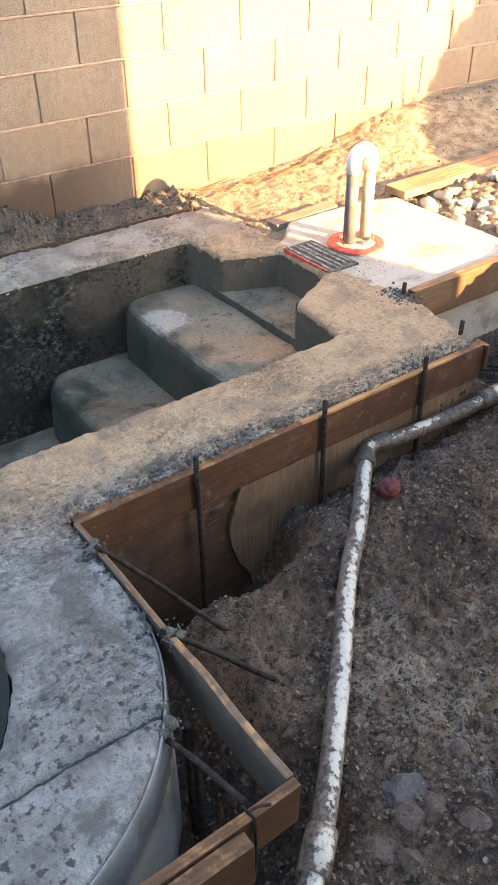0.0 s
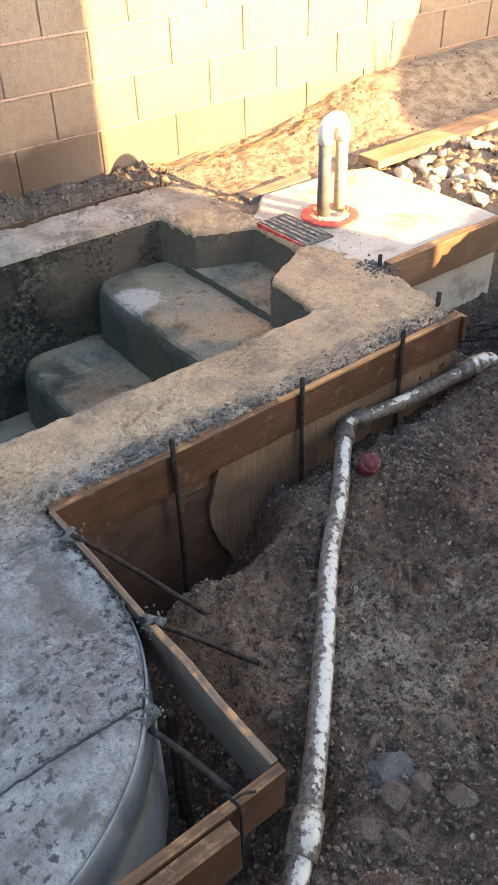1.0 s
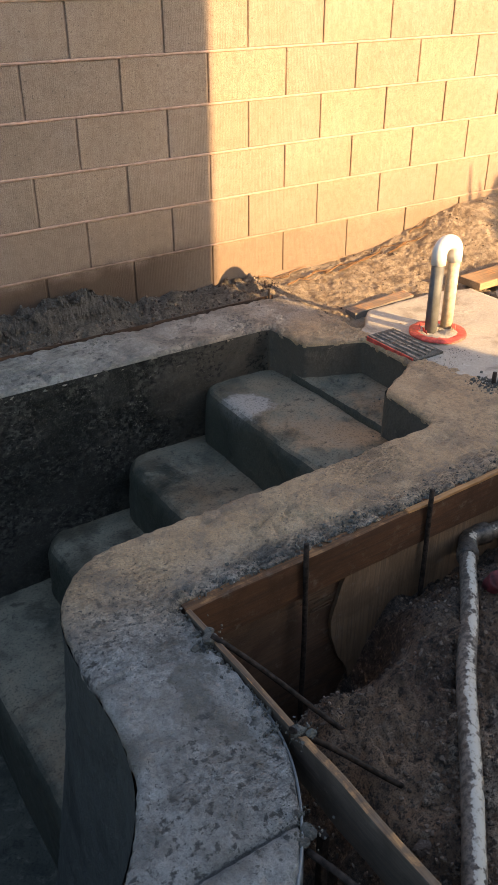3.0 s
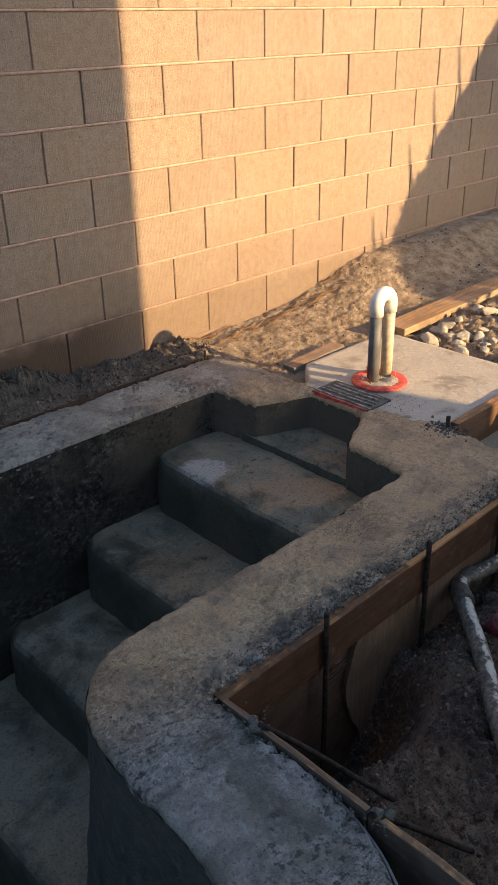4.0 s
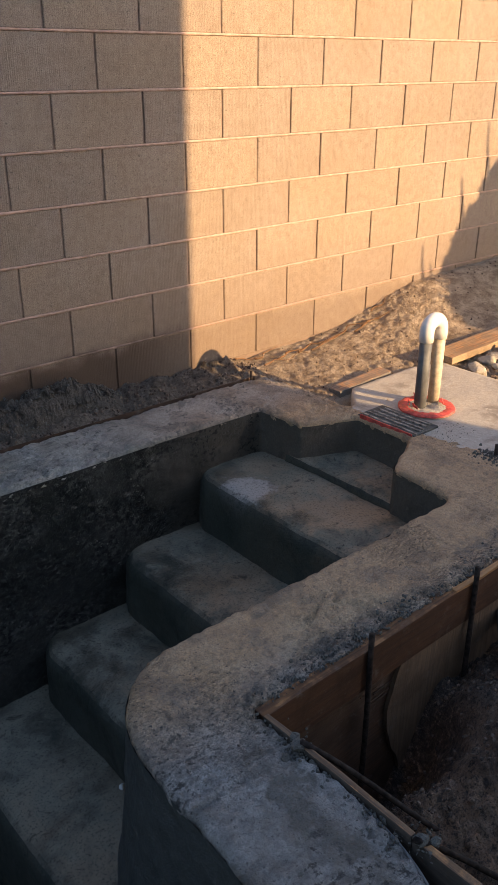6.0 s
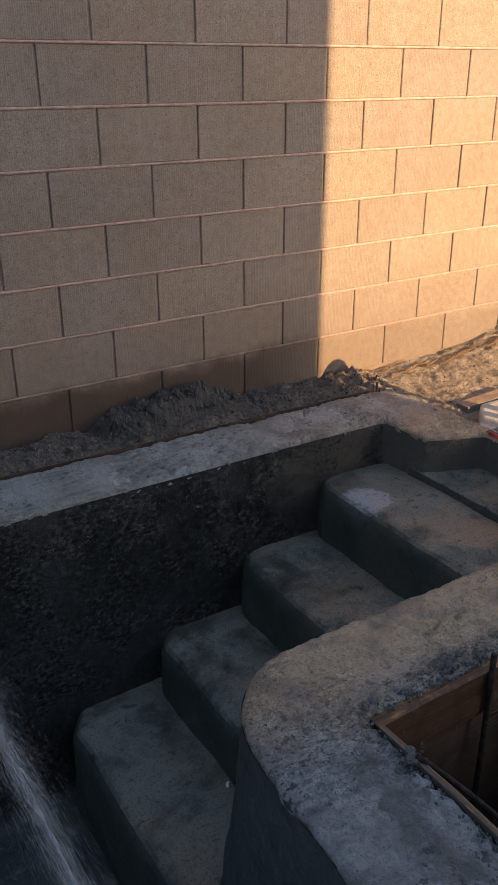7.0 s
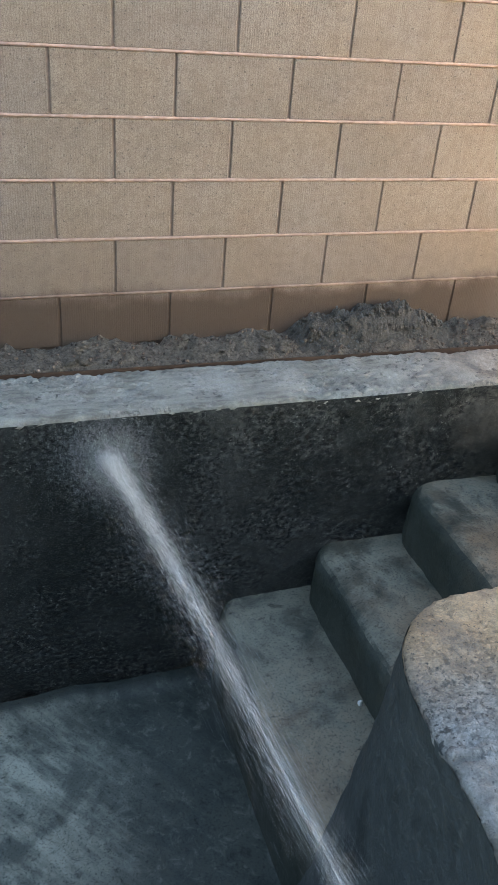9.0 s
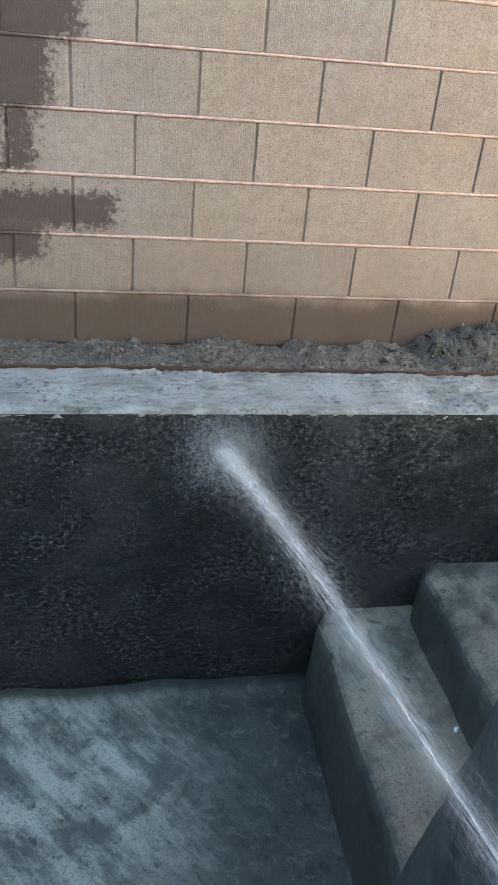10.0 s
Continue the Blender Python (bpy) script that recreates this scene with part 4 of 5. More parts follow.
def leafy_tree(at, seed):
    rnd = random.Random(seed)
    tree = thing("tree", "leafy tree whose shadow falls on the wall", "tree")
    trunk = [Vector(at), Vector(at) + Vector((0.05, 0, 0.8)), Vector(at) + Vector((0.15, 0.05, 1.7))]
    tube("trunk", smooth_path(trunk, 6), [0.12 - 0.006 * i for i in range(13)], M_BARK, tree)
    for k in range(5):
        a = k * 1.3
        tip = trunk[2] + Vector((0.45 * math.cos(a), 0.3 * math.sin(a), 0.3 + 0.2 * k))
        tube("limb", smooth_path([trunk[1] + Vector((0, 0, 0.3)), trunk[2], tip], 5), [0.05 - 0.0035 * i for i in range(11)], M_BARK, tree, sides=8)
    for x, z0, z1 in ((2.78, 1.15, 1.56), (2.87, 1.2, 1.45), (3.09, 1.6, 1.92), (3.30, 1.8, 2.2), (3.52, 2.05, 2.45)):
        shoot = [Vector((x + 0.12, at[1], z0 - 0.1)), Vector((x + 0.03, at[1], (z0 + z1) / 2)), Vector((x, at[1], z1))]
        tube("shoot", smooth_path(shoot, 4), [0.022 - 0.002 * i for i in range(9)], M_LEAF, tree, sides=6)
    verts, faces = [], []
    for i in range(15000):
        u = rnd.uniform(0, 1)
        z = 1.05 + 2.85 * u
        left = float(np.interp(z, (1.05, 1.12, 1.31, 1.7, 2.13, 3.9), (2.42, 2.5, 2.95, 3.2, 3.6, 5.0)))
        c = Vector((left + rnd.random() ** 1.6 * 2.2, at[1] + rnd.uniform(-0.2, 0.2), z)) + Vector((rnd.gauss(0, 0.012) + 0.03, 0, rnd.gauss(0, 0.012)))
        d = Vector((rnd.gauss(0, 1), rnd.gauss(0, 1), rnd.gauss(0, 1))).normalized()
        e = d.orthogonal().normalized()
        s = rnd.uniform(0.04, 0.075)
        b = len(verts)
        verts += [c - d * s, c + e * s * 0.5, c + d * s, c - e * s * 0.5]
        faces.append((b, b + 1, b + 2, b + 3))
    part_mesh("crown", mesh_of("crown", verts, faces, M_LEAF), tree)


leafy_tree((4.1, -3.6, -0.1), 4)

# ---- formwork ----
front_form = thing("front_formwork", "stained lumber formwork nailed along the concrete beam", "formwork")
box_part("top_board", (-1.452, 0.035, -1.892, -1.856, -0.135, -0.006), M_WOODX, front_form, "dark brown wet lumber")
box_part("board_edge", (-0.74, -0.10, -1.8925, -1.874, -0.012, -0.001), M_WOODEDGE, front_form, "pale splintered top edge")
wet_panel = box_part("panel", (-1.452, -0.86, -1.872, -1.856, -0.66, -0.136), M_PLYDARK, front_form, "wet dark plywood")
bm = bmesh.new()
outline = []
for k in range(25):
    u = k / 24
    x = -0.952 - 0.047 * math.sin(math.pi * min(1.0, u * 1.35)) + 0.05 * u * u
    outline.append((x + 0.006 * nz(u * 9, 2) + 0.004 * nz(u * 31, 4), -0.137 - 0.483 * u))
outline += [(0.02, -0.62), (0.02, -0.137)]
front = [bm.verts.new((x, -1.886, z)) for x, z in outline]
rear = [bm.verts.new((x, -1.873, z)) for x, z in outline]
bm.faces.new(front)
bm.faces.new(rear[::-1])
for k in range(len(outline)):
    j = (k + 1) % len(outline)
    bm.faces.new((front[j], front[k], rear[k], rear[j]))
dry_panel = part("panel", bm, M_PLY, front_form, "dirty tan plywood with a broken curved edge")
nr = random.Random(5)
for k in range(12):
    x, z = -0.135 + 0.125 * nr.random(), -0.155 - 0.10 * nr.random()
    box_part("nail_hole", (x, x + 0.004, -1.8885, -1.8855, z - 0.014, z), M_STEEL, dry_panel, "", 0.0, 0.0, 0)
box_part("end_block", (0.036, 0.052, -1.905, -1.845, -0.10, -0.008), M_WOODX, front_form, "raw end of a board", cuts=2)

side_form = thing("side_formwork", "thin orange lath boards around the curved corner", "formwork")
box_part("lath", (-1.462, -1.447, -2.31, -1.897, -0.105, 0.009), M_WOODY, side_form)
box_part("board", (-1.461, -1.443, -2.733, -2.312, -0.125, 0.006), M_WOODY, side_form, "weathered lumber board on edge")
box_part("front_board", (-2.0, -1.446, -2.757, -2.735, -0.11, 0.006), M_WOODX, side_form)
box_part("front_board", (-2.0, -1.572, -2.793, -2.759, -0.125, 0.0), M_WOODX, side_form)

slab_form = thing("slab_formwork", "brown lumber board on edge along the slab", "formwork")
box_part("board", (0.105, 1.25, -1.504, -1.466, -0.125, 0.012), M_WOODSLAB, slab_form)

for x in (-1.107, -0.665, -0.255):
    st = tube("rebar_stake", smooth_path([(x, -1.901, 0.05), (x + 0.004, -1.902, -0.3), (x, -1.90, -0.65)], 6), 0.0075, M_STEEL, None, sides=10)
    tagged(st, "dark rusty rebar stake driven beside the formwork", "stake", "formwork stakes")
for x, y in ((0.075, -1.475), (0.02, -1.80)):
    st = tube("rebar_stake", [(x, y, -0.3), (x, y, 0.045)], 0.008, M_STEEL, None, sides=10)
    tagged(st, "short rusty rebar stub standing in the concrete", "stake", "rebar stubs")
for a, b in (((-1.462, -2.016, 0.022), (-1.245, -2.242, -0.21)), ((-1.472, -2.325, 0.022), (-1.255, -2.437, -0.18)), ((-1.578, -2.52, -0.03), (-1.528, -2.730, -0.022))):
    p = [Vector(a).lerp(Vector(b), k / 8) + Vector((0, 0, 0.006 * math.sin(k * 0.6))) for k in range(9)]
    tagged(tube("tie_rod", p, 0.0065, M_STEEL, None, sides=10), "cement crusted steel rod tying the formwork", "rod", "form ties")

bar = thing("wooden_stake", "dark wet wooden stake standing in the pit", "stake")
box_part("stake_shaft", (-1.528, -1.512, -2.505, -2.485, -0.62, -0.06), M_STEEL, bar)
box_part("stake_shaft", (-1.535, -1.523, -2.548, -2.530, -0.62, -0.10), M_STEEL, bar)
tie = tube("wire_tie", smooth_path([(-1.556, -2.728, -0.05), (-1.556, -2.730, 0.011), (-1.554, -2.746, 0.013), (-1.552, -2.760, 0.010), (-1.551, -2.764, -0.05), (-1.556, -2.767, -0.17)], 5), 0.0032, M_CABLE, None, sides=8)
tagged(tie, "black wire tie wrapped over the form boards", "wire")
tail = tube("wire_tie", smooth_path([(-1.556, -2.746, 0.016), (-1.535, -2.751, 0.022), (-1.515, -2.758, 0.016)], 5), 0.003, M_STEEL, None, sides=6)
tagged(tail, "loose twisted end of a wire tie", "wire")
sr = random.Random(12)
for k in range(5):
    z = -0.162 - 0.10 * sr.random()
    x = -1.10 + 0.06 * sr.random()
    box_part("splinter", (x, x + 0.03 + 0.07 * sr.random(), -1.8765, -1.8725, z - 0.002, z + 0.002), M_PLYDARK, wet_panel, "torn strip of veneer" if k == 0 else "", 0.001, 0.004, 3)

# ---- pipes ----
pipe = thing("drain_pipe", "white plastic pipe smeared with mud on the soil", "pipe")
run = [(-1.66, -2.965, -0.19), (-1.40, -2.77, -0.175), (-1.15, -2.535, -0.172), (-0.92, -2.305, -0.18), (-0.74, -2.15, -0.185), (-0.585, -2.0, -0.19), (-0.515, -1.935, -0.194)]
tube("pipe_run", smooth_path(run, 6), 0.0245, M_PVC, pipe, sides=20)
tube("elbow", smooth_path([(-0.555, -1.972, -0.192), (-0.510, -1.930, -0.194), (-0.470, -1.905, -0.196), (-0.405, -1.912, -0.198)], 6), [0.033] * 4 + [0.029] * 11 + [0.033] * 4, M_PVCDIRTY, pipe, "dark smeared elbow fitting", sides=20)
tube("pipe_run", smooth_path([(-0.43, -1.908, -0.198), (-0.33, -1.925, -0.197), (-0.15, -1.937, -0.196), (0.07, -1.943, -0.193)], 6), 0.0245, M_PVCMUD, pipe, sides=20)
tube("end_cap", smooth_path([(0.05, -1.942, -0.193), (0.10, -1.944, -0.192), (0.135, -1.955, -0.194), (0.15, -1.98, -0.21)], 4), [0.033] * 8 + [0.034, 0.033, 0.03, 0.024, 0.015], M_PVC, pipe, "white end fitting", sides=20)
tube("coupling", [(-0.006, -1.9405, -0.1945), (0.022, -1.9415, -0.1942), (0.05, -1.942, -0.193)], 0.0315, M_PVCDIRTY, pipe, "dark smeared coupling", sides=20)
tube("coupling", [(-1.47, -2.826, -0.18), (-1.43, -2.795, -0.177), (-1.40, -2.77, -0.175)], 0.032, M_PVC, pipe, sides=20)

cap = thing("red_cap", "dusty red plastic cap lying beside the pipe", "cap")
axis = Vector((-0.18, -0.45, 0.87)).normalized()
foot = Vector((-0.575, -2.085, -0.218))
prof = [(0.0, 0.029), (0.012, 0.031), (0.060, 0.030), (0.066, 0.028), (0.066, 0.023), (0.050, 0.022), (0.049, 0.002)]
part_mesh("cap_body", tube_mesh("cap_body", [foot + axis * a for a, r in prof], [r for a, r in prof], M_REDCAP, 20), cap)

wire = tube("tie_wire", smooth_path([(-0.545, -2.075, -0.16), (-0.50, -2.06, -0.15), (-0.455, -2.03, -0.165), (-0.41, -2.02, -0.19)], 5), 0.0022, M_STEEL, None, sides=6)
tagged(wire, "thin rusty wire beside the red cap", "wire")

stub = thing("standpipe", "looped plastic standpipe rising from a red flange", "pipe")
PA, PB, TOP = Vector((0.226, -1.005, -0.01)), Vector((0.312, -1.008, -0.01)), 0.325
tube("riser", [PA, PA + Vector((0, 0, TOP))], 0.0255, M_PVCSHADED, stub, "grey riser darkened as in shade", sides=20)
tube("riser", [PB, PB + Vector((0, 0, TOP))], 0.0245, M_PVCCREAM, stub, "cream riser", sides=20)
mid, half = (PA + PB) / 2, (PB - PA) / 2
bend = [mid - half * math.cos(a) + Vector((0, 0, TOP + 0.015 + half.length * math.sin(a))) for a in [math.pi * k / 14 for k in range(15)]]
bend = [bend[0] - Vector((0, 0, 0.04)), *bend, bend[-1] - Vector((0, 0, 0.04))]
tube("return_bend", bend, 0.0295, M_PVCWHITE, stub, "white return bend", sides=20)
disc_c = (0.252, -1.02)
for name, r, hole, z0, z1, mat, lab in (("base_ring", 0.112, 0.005, -0.02, 0.008, M_CHUNK, "dusty grey cover"), ("flange", 0.118, 0.070, 0.000, 0.0085, M_RED, "bright red plastic ring")):
    bm = bmesh.new()
    n = 44
    rings = [[bm.verts.new((disc_c[0] + rr * (1 + 0.05 * nz(math.cos(6.283 * k / n), math.sin(6.283 * k / n), rr, 3)) * math.cos(6.283 * k / n), disc_c[1] + rr * math.sin(6.283 * k / n), zz + 0.004 * nz(k * 0.6, rr * 9, 2))) for k in range(n)] for rr, zz in ((r, z0), (r, z1 - 0.003), (r - 0.003, z1), (hole + (r - hole) * 0.5, z1 + 0.001), (hole + 0.003, z1), (hole, z0 + 0.006))]
    for q, w in zip(rings, rings[1:]):
        for k in range(n):
            bm.faces.new((q[k], q[(k + 1) % n], w[(k + 1) % n], w[k]))
    part(name, bm, mat, stub, lab, True)
fr = random.Random(9)
for k in range(4):
    a = fr.uniform(0, 6.28)
    c = Vector((disc_c[0] + 0.07 * math.cos(a), disc_c[1] + 0.07 * math.sin(a), 0.016))
    g = [[c + Vector((0.012 * i * math.cos(a + 1.5) + 0.004 * j, 0.012 * i * math.sin(a + 1.5) + 0.008 * j, 0.006 * j * (1 + 0.3 * math.sin(i * 2.0 + k)))) for j in range(3)] for i in range(4)]
    strip = sheet("torn_film", g, M_RED, bpy.data.objects["flange"], "curled scrap of red film")
    strip.modifiers.new("thickness", "SOLIDIFY").thickness = 0.0015

skim = thing("skimmer_throat", "grey slatted skimmer frame with a red edge strip", "skimmer")
box_part("edge_strip", (-0.033, -0.027, -1.168, -0.905, -0.006, 0.012), M_RED, skim, "red edge strip", 0.002, 0.003, 4)
for k in range(5):
    x = -0.008 + 0.027 * k
    box_part("slat", (x, x + 0.010, -1.172 + 0.006 * k, -0.895 - 0.006 * k, -0.004, 0.0075 + 0.002 * (k % 2)), M_DUSTY, skim, "", 0.002, 0.003, 4)
box_part("tray", (-0.024, 0.128, -1.175, -0.888, -0.02, 0.004), M_LUMP, skim, "dark recess under the slats", 0.0, 0.0, 0)

# ---- loose boards and rubble beyond the slab ----
def plank(a, b, width, thick, mat, label):
    a, b = Vector(a), Vector(b)
    d = (b - a)
    bm = box(bmesh.new(), 0, d.length, -width / 2, width / 2, 0, thick, 0.003, 0.003, 12)
    me = bpy.data.meshes.new("plank")
    bm.to_mesh(me)
    bm.free()
    me.materials.append(mat)
    ob = new("plank", me)
    ob.matrix_world = Matrix.Translation(a) @ Euler((0, -math.asin(d.z / d.length), math.atan2(d.y, d.x))).to_matrix().to_4x4()
    return tagged(ob, label, "plank", "loose planks")


plank((0.80, -0.685, -0.012), (2.4, -0.69, 0.015), 0.135, 0.035, M_PLANK, "dusty lumber plank lying on the soil")
plank((0.14, -0.60, -0.05), (0.50, -0.59, -0.04), 0.07, 0.035, M_WOODGREY, "half buried form board behind the slab")
rnd = random.Random(7)
for i in range(30):
    s = rnd.uniform(0.02, 0.075)
    x, y = rnd.uniform(0.82, 1.35), rnd.uniform(-1.28, -0.83)
    ob = new("concrete_chunk", lump_mesh("concrete_chunk", (s, s * 0.8, s * 0.7), M_CHUNK, i + 1))
    ob.location = (x, y, ground_height(x, y) + s * 0.25)
    ob.rotation_euler = (rnd.uniform(-0.3, 0.3), rnd.uniform(-0.3, 0.3), rnd.uniform(0, 6))
    tagged(ob, "pale lump of broken concrete on the soil", "rubble", "concrete rubble")
for i, (x, y, s) in enumerate(((-1.207, -2.80, 0.046), (-1.235, -2.845, 0.034), (-1.325, -2.85, 0.036), (-1.19, -2.86, 0.03), (-1.29, -2.90, 0.028), (-0.93, -2.42, 0.022), (-0.83, -2.35, 0.018), (-1.30, -2.55, 0.02), (-1.11, -2.64, 0.02), (0.22, -2.05, 0.03), (-1.05, -2.80, 0.024), (-1.14, -2.92, 0.03), (-0.36, -1.965, 0.035), (-0.27, -1.975, 0.028), (-0.19, -1.985, 0.022), (-0.43, -1.985, 0.02))):
    ob = new("rock", clod_mesh("rock", s, i + 40, M_STONE if i == 0 else M_CLOD))
    ob.location, ob.rotation_euler = (x, y, ground_height(x, y) - s * (0.38 if i == 0 else 0.15)), (0.12 * (i % 4), 0.1 * (i % 3), 1.3 * i)
    tagged(ob, "smooth grey stone half sunk in dusty soil" if i == 0 else "brown clod half sunk in the soil", "rock", "clods on the soil")
for i in range(5):
    x0 = 0.22 + 0.09 * i
    keys = [(x0, -1.60 - 0.02 * i, -0.34), (x0 + 0.1, -1.75, -0.33 + 0.03 * (i % 2)), (x0 + 0.22, -1.66 - 0.03 * i, -0.30), (x0 + 0.42, -1.80, -0.31), (x0 + 0.6, -1.70 - 0.05 * i, -0.28)]
    tagged(tube("cable", smooth_path(keys, 8), 0.004, M_CABLE, None, sides=8), "thin black cable lying in the trench", "cable", "loose cables")

# heap of mortar dumped between the beam and the wall
heap_rows = []
for y in np.arange(-0.235, -0.0009, 0.006):
    row = []
    for x in np.arange(-1.46, -0.58, 0.006):
        lean = x + 0.05 * nz(x, y, 51, 6) + 0.02 * nz(x, y, 52, 19)
        plan = step01(-1.42, -1.29, lean) * step01(-0.615, -0.70, lean) * step01(-0.235, -0.10, y + 0.03 * nz(x, y, 53, 8))
        top = 0.045 + 0.055 * step01(-1.36, -1.05, x) * step01(-0.64, -0.9, x) + 0.02 * nz(x, y, 54, 5)
        slab_like = 0.045 * abs(nz(x * 0.7, y * 2.2, 55, 12)) + 0.03 * abs(nz(x, y, 56, 27)) + 0.035 * clods(x, y, 22, 5.0) + 0.02 * clods(x, y, 48, 2.0) + 0.006 * nz(x, y, 57, 70) - 0.03
        z = -0.05 + plan * (0.05 + top) + plan * slab_like
        flake = 0.03 * nz(x * 0.7, z * 1.6, 61, 16) + 0.02 * abs(nz(x, z, 62, 38)) + 0.008 * nz(x, z, 63, 90)
        row.append((x + plan * 0.4 * flake, min(-0.001, y + plan * flake), z))
    heap_rows.append(row)
heap = sheet("dirt_mound", heap_rows, M_HEAP, smooth=False)
tagged(heap, "lumpy grey brown mound of dumped mortar by the wall", "mound")

# dry roots along the foot of the wall and a stub of rebar beside them
rr = random.Random(17)
for i in range(14):
    x, y = 0.02 + 0.075 * i + rr.uniform(-0.03, 0.03), rr.uniform(-0.16, -0.03)
    keys = []
    for k in range(5):
        px, py = x + 0.05 * k * rr.uniform(0.7, 1.2), y + 0.018 * k * rr.uniform(-0.6, 1.0)
        py = min(py, -0.012)
        keys.append((px, py, ground_height(px, py) + 0.010 + 0.006 * rr.random()))
    root = tube("root", smooth_path(keys, 4), [0.0042 - 0.0002 * k for k in range(17)], M_ROOT, None, sides=6)
    tagged(root, "thin dry brown root lying on the bank", "root", "dry roots")
stub_bar = tube("rebar_stake", [(-0.085, -0.292, -0.2), (-0.085, -0.292, 0.04)], 0.006, M_STEEL, None, sides=10)
tagged(stub_bar, "short rusty rebar stub standing in the concrete", "stake", "rebar stubs")

# white scrap on the third tread
scrap = lump_mesh("plastic_scrap", (0.011, 0.011, 0.022), M_PVCWHITE, 77)
scrap_ob = new("plastic_scrap", scrap)
scrap_ob.location = (-1.415, -1.165, -0.853)
tagged(scrap_ob, "small white plastic scrap on a wet step", "scrap")

cr = random.Random(31)
for i in range(26):
    x, y = cr.choice((cr.uniform(-1.5, -1.36), cr.uniform(-0.66, -0.2))), cr.uniform(-0.21, -0.05)
    if i > 17:
        x = cr.uniform(-2.4, -1.5)
    s = cr.uniform(0.012, 0.034)
    ob = new("clod", lump_mesh("clod", (s, s * 0.8, s * 0.7), M_SOIL, i + 100))
    ob.location, ob.rotation_euler = (x, y, ground_height(x, y) + s * 0.15), (0, 0, cr.uniform(0, 6))
    tagged(ob, "crumbly grey brown clod at the foot of the wall", "clod", "clods by the wall")
for i in range(44):
    x, y = cr.gauss(-1.12, 0.13), cr.gauss(-2.34, 0.12)
    if i > 22:
        x, y = cr.uniform(-1.3, 0.2), cr.uniform(-2.9, -2.15)
    s = cr.uniform(0.010, 0.026)
    ob = new("clod", lump_mesh("clod", (s, s * 0.8, s * 0.7), M_SOIL, i + 140))
    ob.location, ob.rotation_euler = (x, y, ground_height(x, y) + s * 0.15), (0, 0, cr.uniform(0, 6))
    tagged(ob, "dark lump of dug soil beside the pipe", "clod", "clods beside the pipe")

# crumbs and pebbles over the soil
rnd = random.Random(11)
base = []
for k in range(8):
    me = lump_mesh("pebble", (1, 0.85, 0.75), M_CLOD, 80 + k, 0.8, 1)
    base.append(([v.co.copy() for v in me.vertices], [tuple(p.vertices) for p in me.polygons]))
    bpy.data.meshes.remove(me)
cv, cf = [], []


def scatter(count, x0, x1, y0, y1, lo, hi):
    for _ in range(count):
        x, y = rnd.uniform(x0, x1), rnd.uniform(y0, y1)
        if in_pool(x, y) or (0.0 < x < 0.8 and -1.5 < y < -0.62):
            continue
        if nz(x, y, 21, 3.2) + 0.6 * nz(x, y, 22, 9) + 0.25 < rnd.uniform(-0.35, 0.75):
            continue
        s = lo + (hi - lo) * rnd.random() ** 4
        vs, fs = base[rnd.randrange(8)]
        rot = Euler((rnd.uniform(0, 6), rnd.uniform(0, 6), rnd.uniform(0, 6))).to_matrix() * s
        o = Vector((x, y, ground_height(x, y) + s * 0.3))
        b = len(cv)
        cv.extend(rot @ v + o for v in vs)
        cf.extend(tuple(b + k for k in f) for f in fs)


scatter(52000, -1.6, 0.5, -3.1, -1.9, 0.0014, 0.011)
scatter(5500, -2.9, 0.1, -0.25, -0.01, 0.0018, 0.013)
scatter(1800, 0.0, 2.2, -0.62, -0.01, 0.0015, 0.010)
scatter(700, 0.8, 2.0, -1.5, -0.6, 0.004, 0.03)
crumbs = new("soil_crumbs", mesh_of("soil_crumbs", cv, cf, M_CRUMB))
tagged(crumbs, "small crumbs of dry soil and gravel", "gravel", kind="stuff")

# crumbled mortar on the rim beside the boards
cv, cf = [], []


def crumble(count, spot, lo, hi):
    for _ in range(count):
        x, y, z = spot()
        s = lo + (hi - lo) * rnd.random() ** 3
        if y > -0.24 and -1.46 < x < -0.59:
            z = heap_rows[min(len(heap_rows) - 1, int((y + 0.235) / 0.006))][int((x + 1.46) / 0.006)][2]
        vs, fs = base[rnd.randrange(8)]
        rot = Euler((rnd.uniform(0, 6), rnd.uniform(0, 6), rnd.uniform(0, 6))).to_matrix() * s
        b = len(cv)
        cv.extend(rot @ v + Vector((x, y, z + s * 0.2)) for v in vs)
        cf.extend(tuple(b + k for k in f) for f in fs)


crumble(1500, lambda: (rnd.uniform(-1.44, 0.0), -1.872 + abs(rnd.gauss(0, 0.03)), -0.004), 0.0015, 0.009)
crumble(320, lambda: (-1.462 - abs(rnd.gauss(0, 0.02)), rnd.uniform(-2.3, -1.87), -0.004), 0.002, 0.010)
crumble(240, lambda: (rnd.uniform(-0.02, 0.22), rnd.uniform(-1.30, -1.16), 0.0), 0.0008, 0.0035)
crumble(220, lambda: (0.06 + rnd.gauss(0, 0.03), -1.47 + rnd.gauss(0, 0.04), -0.004), 0.003, 0.013)
crumble(150, lambda: (rnd.uniform(-0.6, -0.28), -1.55 + abs(rnd.gauss(0, 0.13)), -0.190), 0.0015, 0.008)
crumble(40, lambda: (rnd.uniform(-0.24, -0.06), rnd.uniform(-1.25, -0.85), -0.155), 0.0015, 0.008)
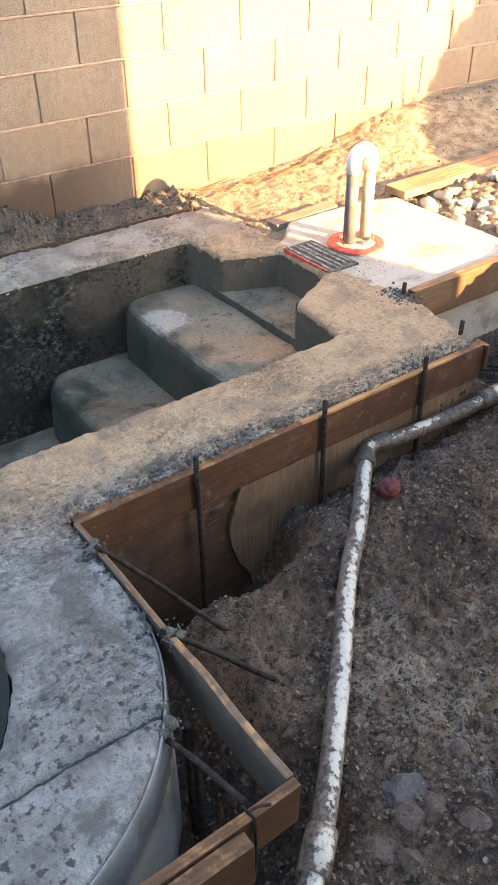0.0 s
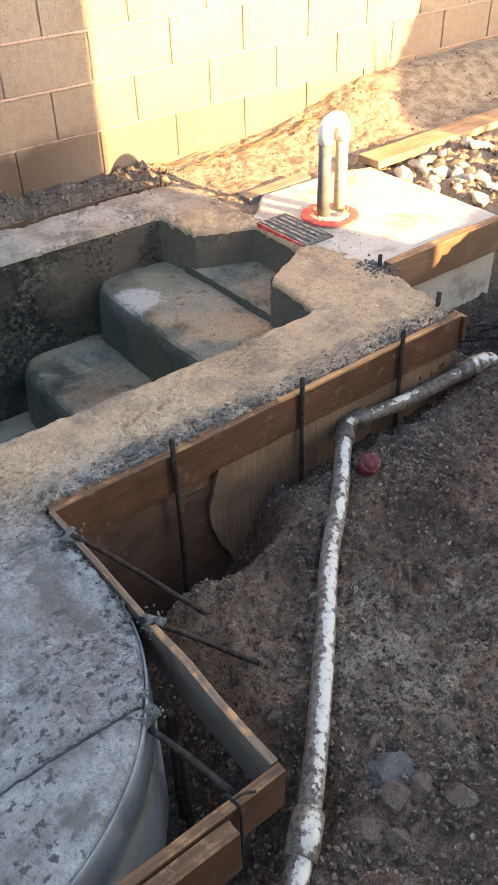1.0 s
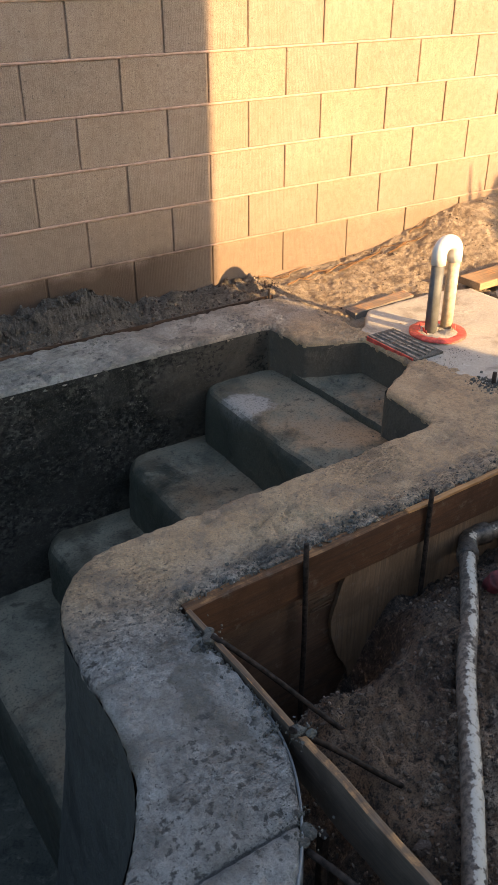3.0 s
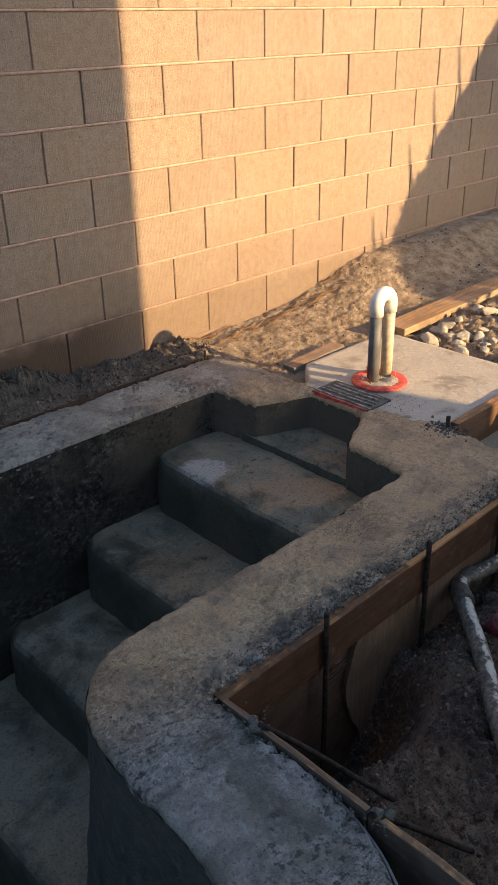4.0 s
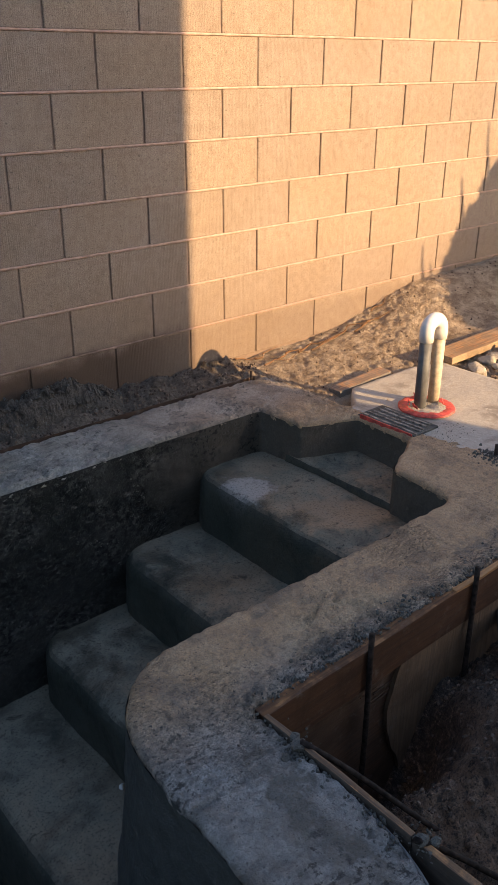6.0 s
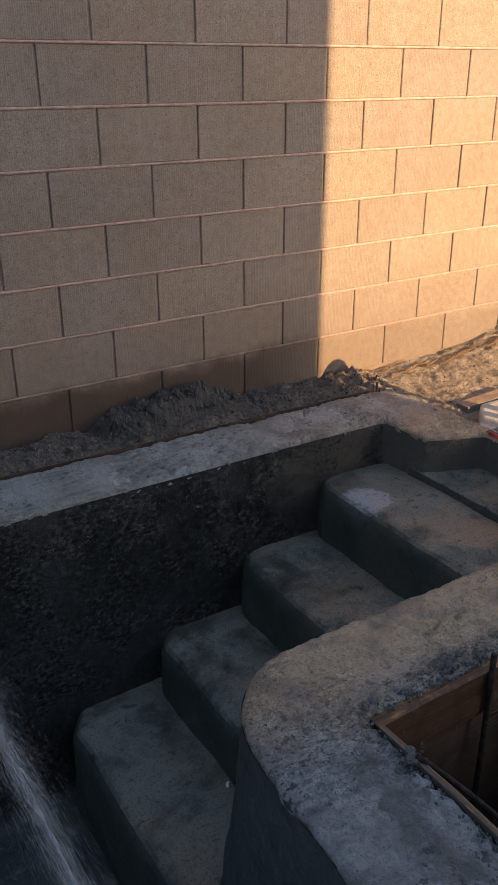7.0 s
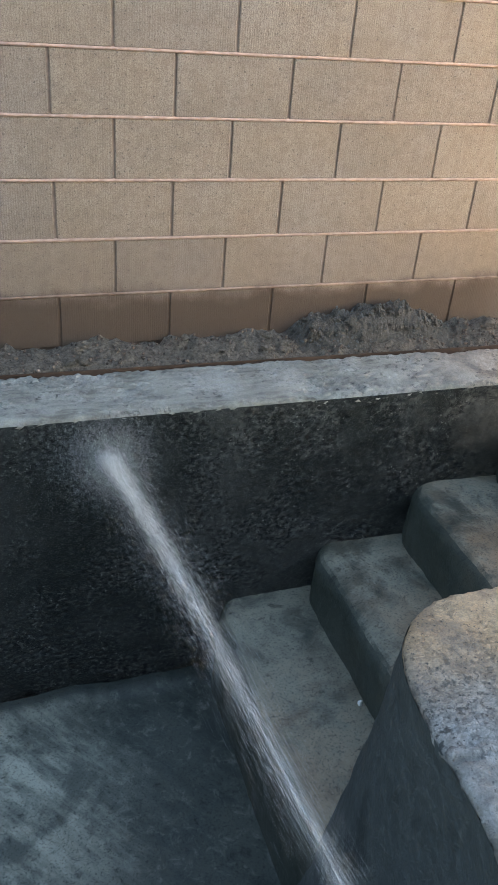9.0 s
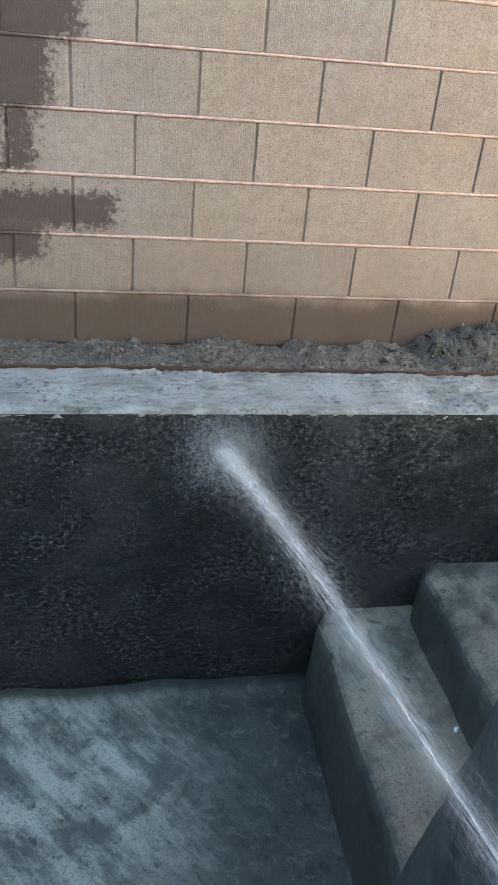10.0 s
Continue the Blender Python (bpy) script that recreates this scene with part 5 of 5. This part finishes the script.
for i, (x, y, z, s) in enumerate(((-1.462, -2.01, 0.008, 0.028), (-1.452, -1.985, 0.004, 0.02), (-1.50, -2.01, -0.002, 0.02), (-1.455, -2.325, 0.010, 0.024), (-1.435, -2.345, 0.008, 0.017), (-1.56, -2.495, -0.022, 0.028), (-1.555, -2.46, -0.02, 0.02), (-1.58, -2.51, -0.016, 0.018))):
    ob = new("mortar_lump", clod_mesh("mortar_lump", s * 0.62, i + 60, M_LUMP))
    ob.location = (x, y, z)
    tagged(ob, "hardened mortar lump around a form tie", "mortar", "mortar lumps")
for lx, ly in ((-1.462, -2.01), (-1.455, -2.325), (-1.565, -2.49)):
    crumble(70, lambda: (lx + rnd.gauss(0, 0.02), ly + rnd.gauss(0, 0.022), 0.004), 0.0015, 0.007)
crumble(900, lambda: (rnd.uniform(-1.40, -0.64), rnd.uniform(-0.2, -0.02), 0.0), 0.002, 0.010)
mortar_bits = new("mortar_crumbs", mesh_of("mortar_crumbs", cv, cf, M_LUMP))
tagged(mortar_bits, "grey crumbs of mortar along the rough rim", "rubble", kind="stuff")

# ---- water thrown from a hose ----
jet = thing("water_jet", "thin white jet of hose water breaking into spray", "water")
J0, J1 = Vector((-2.345, -2.82, 0.86)), Vector((-2.165, -0.56, -0.14))
jp = []
for k in range(41):
    t = k / 40
    p = J0.lerp(J1, t)
    p.z += 0.10 * 4 * t * (1 - t) * 0.35
    jp.append(p + Vector((nz(k * 0.5, 1, 0), 0, nz(k * 0.5, 5, 0))) * 0.008 * t)
tube("stream", jp, [0.0009 + 0.0012 * (k / 40) * (1 + 0.6 * nz(k * 0.9, 3)) for k in range(41)], M_WATER, jet, sides=10)


def streaks(name, count, seed, start, end, power, longest, thick, splash=0.0):
    """Stretched drops strewn round the jet's line, spread growing from start to end."""
    dv, df = [], []
    jr = random.Random(seed)
    along = (J1 - J0).normalized()
    for i in range(count):
        t = jr.random() ** power
        k = min(39, int(t * 40))
        c = jp[k].lerp(jp[k + 1], t * 40 - k)
        w = start + (end - start) * t * (1 + 0.5 * nz(t * 23, seed))
        if splash:
            c = J1 + Vector((0, -0.03, 0.02))
            w = splash
        c = c + Vector((jr.gauss(0, w), jr.gauss(0, w) * (0.5 if splash else 1), jr.gauss(0, w)))
        d = along * jr.uniform(0.25, 1.0) * longest * (0.4 + 0.6 * t)
        if splash:
            d = Vector((jr.gauss(0, 1), jr.gauss(0, 1), jr.gauss(0, 1))).normalized() * longest
        r = jr.uniform(0.4, 1.0) * thick * (0.25 + 0.75 * t)
        b = len(dv)
        dv += [c - d, c + Vector((r, 0, 0)), c + Vector((0, 0, r)), c - Vector((r, 0, 0)), c - Vector((0, 0, r)), c + d]
        df += [(b, b + 1, b + 2), (b, b + 2, b + 3), (b, b + 3, b + 4), (b, b + 4, b + 1), (b + 5, b + 2, b + 1), (b + 5, b + 3, b + 2), (b + 5, b + 4, b + 3), (b + 5, b + 1, b + 4)]
    ob = part_mesh(name, mesh_of(name, dv, df, M_DROP), jet)
    ob["kind"] = "stuff"


streaks("stream_spray", 26000, 21, 0.0035, 0.018, 0.7, 0.05, 0.00010)
streaks("spray", 26000, 22, 0.007, 0.05, 0.65, 0.05, 0.00006)
streaks("mist", 34000, 23, 0, 0, 1.0, 0.010, 0.00010, 0.085)

# thin strip of form left along the back of the beam
strip_form = thing("edging_strip", "thin wooden edging strip behind the bond beam", "edging")
rowsb = []
for k in range(60):
    x = -6 + 5.95 * k / 59
    y = -0.20 - 0.018 * min(1, (x + 6) / 3.5) - (0.06 * max(0.0, (x + 2.5) / 2.45))
    rowsb.append([(x, y + 0.002, -0.06), (x, y + 0.002, 0.001), (x, y + 0.006, 0.001), (x, y + 0.006, -0.06)])
sheet("strip", rowsb, M_PLYDARK, strip_form, smooth=False)

# ---- block wall ----
CW, CH, Z0 = 0.4064, 0.2032, 0.191
wall = thing("wall_north", "tan scored concrete block wall with pale mortar", "wall", kind="structure")
core = bmesh.new()
box(core, -14, 14, 0.007, 0.19, -0.8, Z0 + 9 * CH)
part("mortar_core", core, M_RAKED, wall)


def block_mesh(w):
    bm = bmesh.new()
    x, z, b = w / 2 - 0.0045, CH / 2 - 0.0045, 0.003
    f = [bm.verts.new((sx * (x - b), 0.0, sz * (z - b))) for sx, sz in ((-1, -1), (1, -1), (1, 1), (-1, 1))]
    m = [bm.verts.new((sx * x, b, sz * z)) for sx, sz in ((-1, -1), (1, -1), (1, 1), (-1, 1))]
    r = [bm.verts.new((sx * x, 0.02, sz * z)) for sx, sz in ((-1, -1), (1, -1), (1, 1), (-1, 1))]
    bm.faces.new(f)
    for a, c in ((f, m), (m, r)):
        for k in range(4):
            j = (k + 1) % 4
            bm.faces.new((a[j], a[k], c[k], c[j]))
    me = bpy.data.meshes.new("block")
    bm.to_mesh(me)
    bm.free()
    me.materials.append(M_BLOCK)
    return me


BLOCK = block_mesh(CW)
far_v, far_f = [], []
wr = random.Random(3)
for row in range(-1, 9):
    # joints of every second course are shifted by half a block
    odd = row % 2
    for k in range(-34, 35):
        x = k * CW + (CW / 2 if odd == 0 else 0.0)
        z = Z0 + (row + 0.5) * CH
        y = wr.uniform(-0.0012, 0.0012)
        if -3.3 < x < 3.6:
            ob = new("block", BLOCK)
            ob.location, ob.parent = (x, y, z), wall
        elif abs(x) < 13.5:
            b = len(far_v)
            far_v += [(x + v.co.x, y + v.co.y, z + v.co.z) for v in BLOCK.vertices]
            far_f += [tuple(b + q for q in p.vertices) for p in BLOCK.polygons]
rest = part_mesh("far_blocks", mesh_of("far_blocks", far_v, far_f, M_BLOCK), wall)
rest["kind"] = "stuff"
# bed joints struck nearly flush, with slobbered edges
for row in range(0, 9):
    z = Z0 + row * CH
    xs = np.arange(-3.6, 3.9, 0.03)
    g = []
    for x in xs:
        h = 0.0056 + 0.0018 * nz(x, z, 1, 9) + 0.001 * nz(x, z, 2, 40)
        p = -0.0015 - 0.0035 * max(0, nz(x, z, 4, 12) + 0.25)
        g.append([(x, 0.008, z - h), (x, p, z - h * 0.8), (x, p - 0.001, z), (x, p, z + h * 0.8), (x, 0.008, z + h)])
    sheet("mortar_bed", g, M_MORTAR, wall)
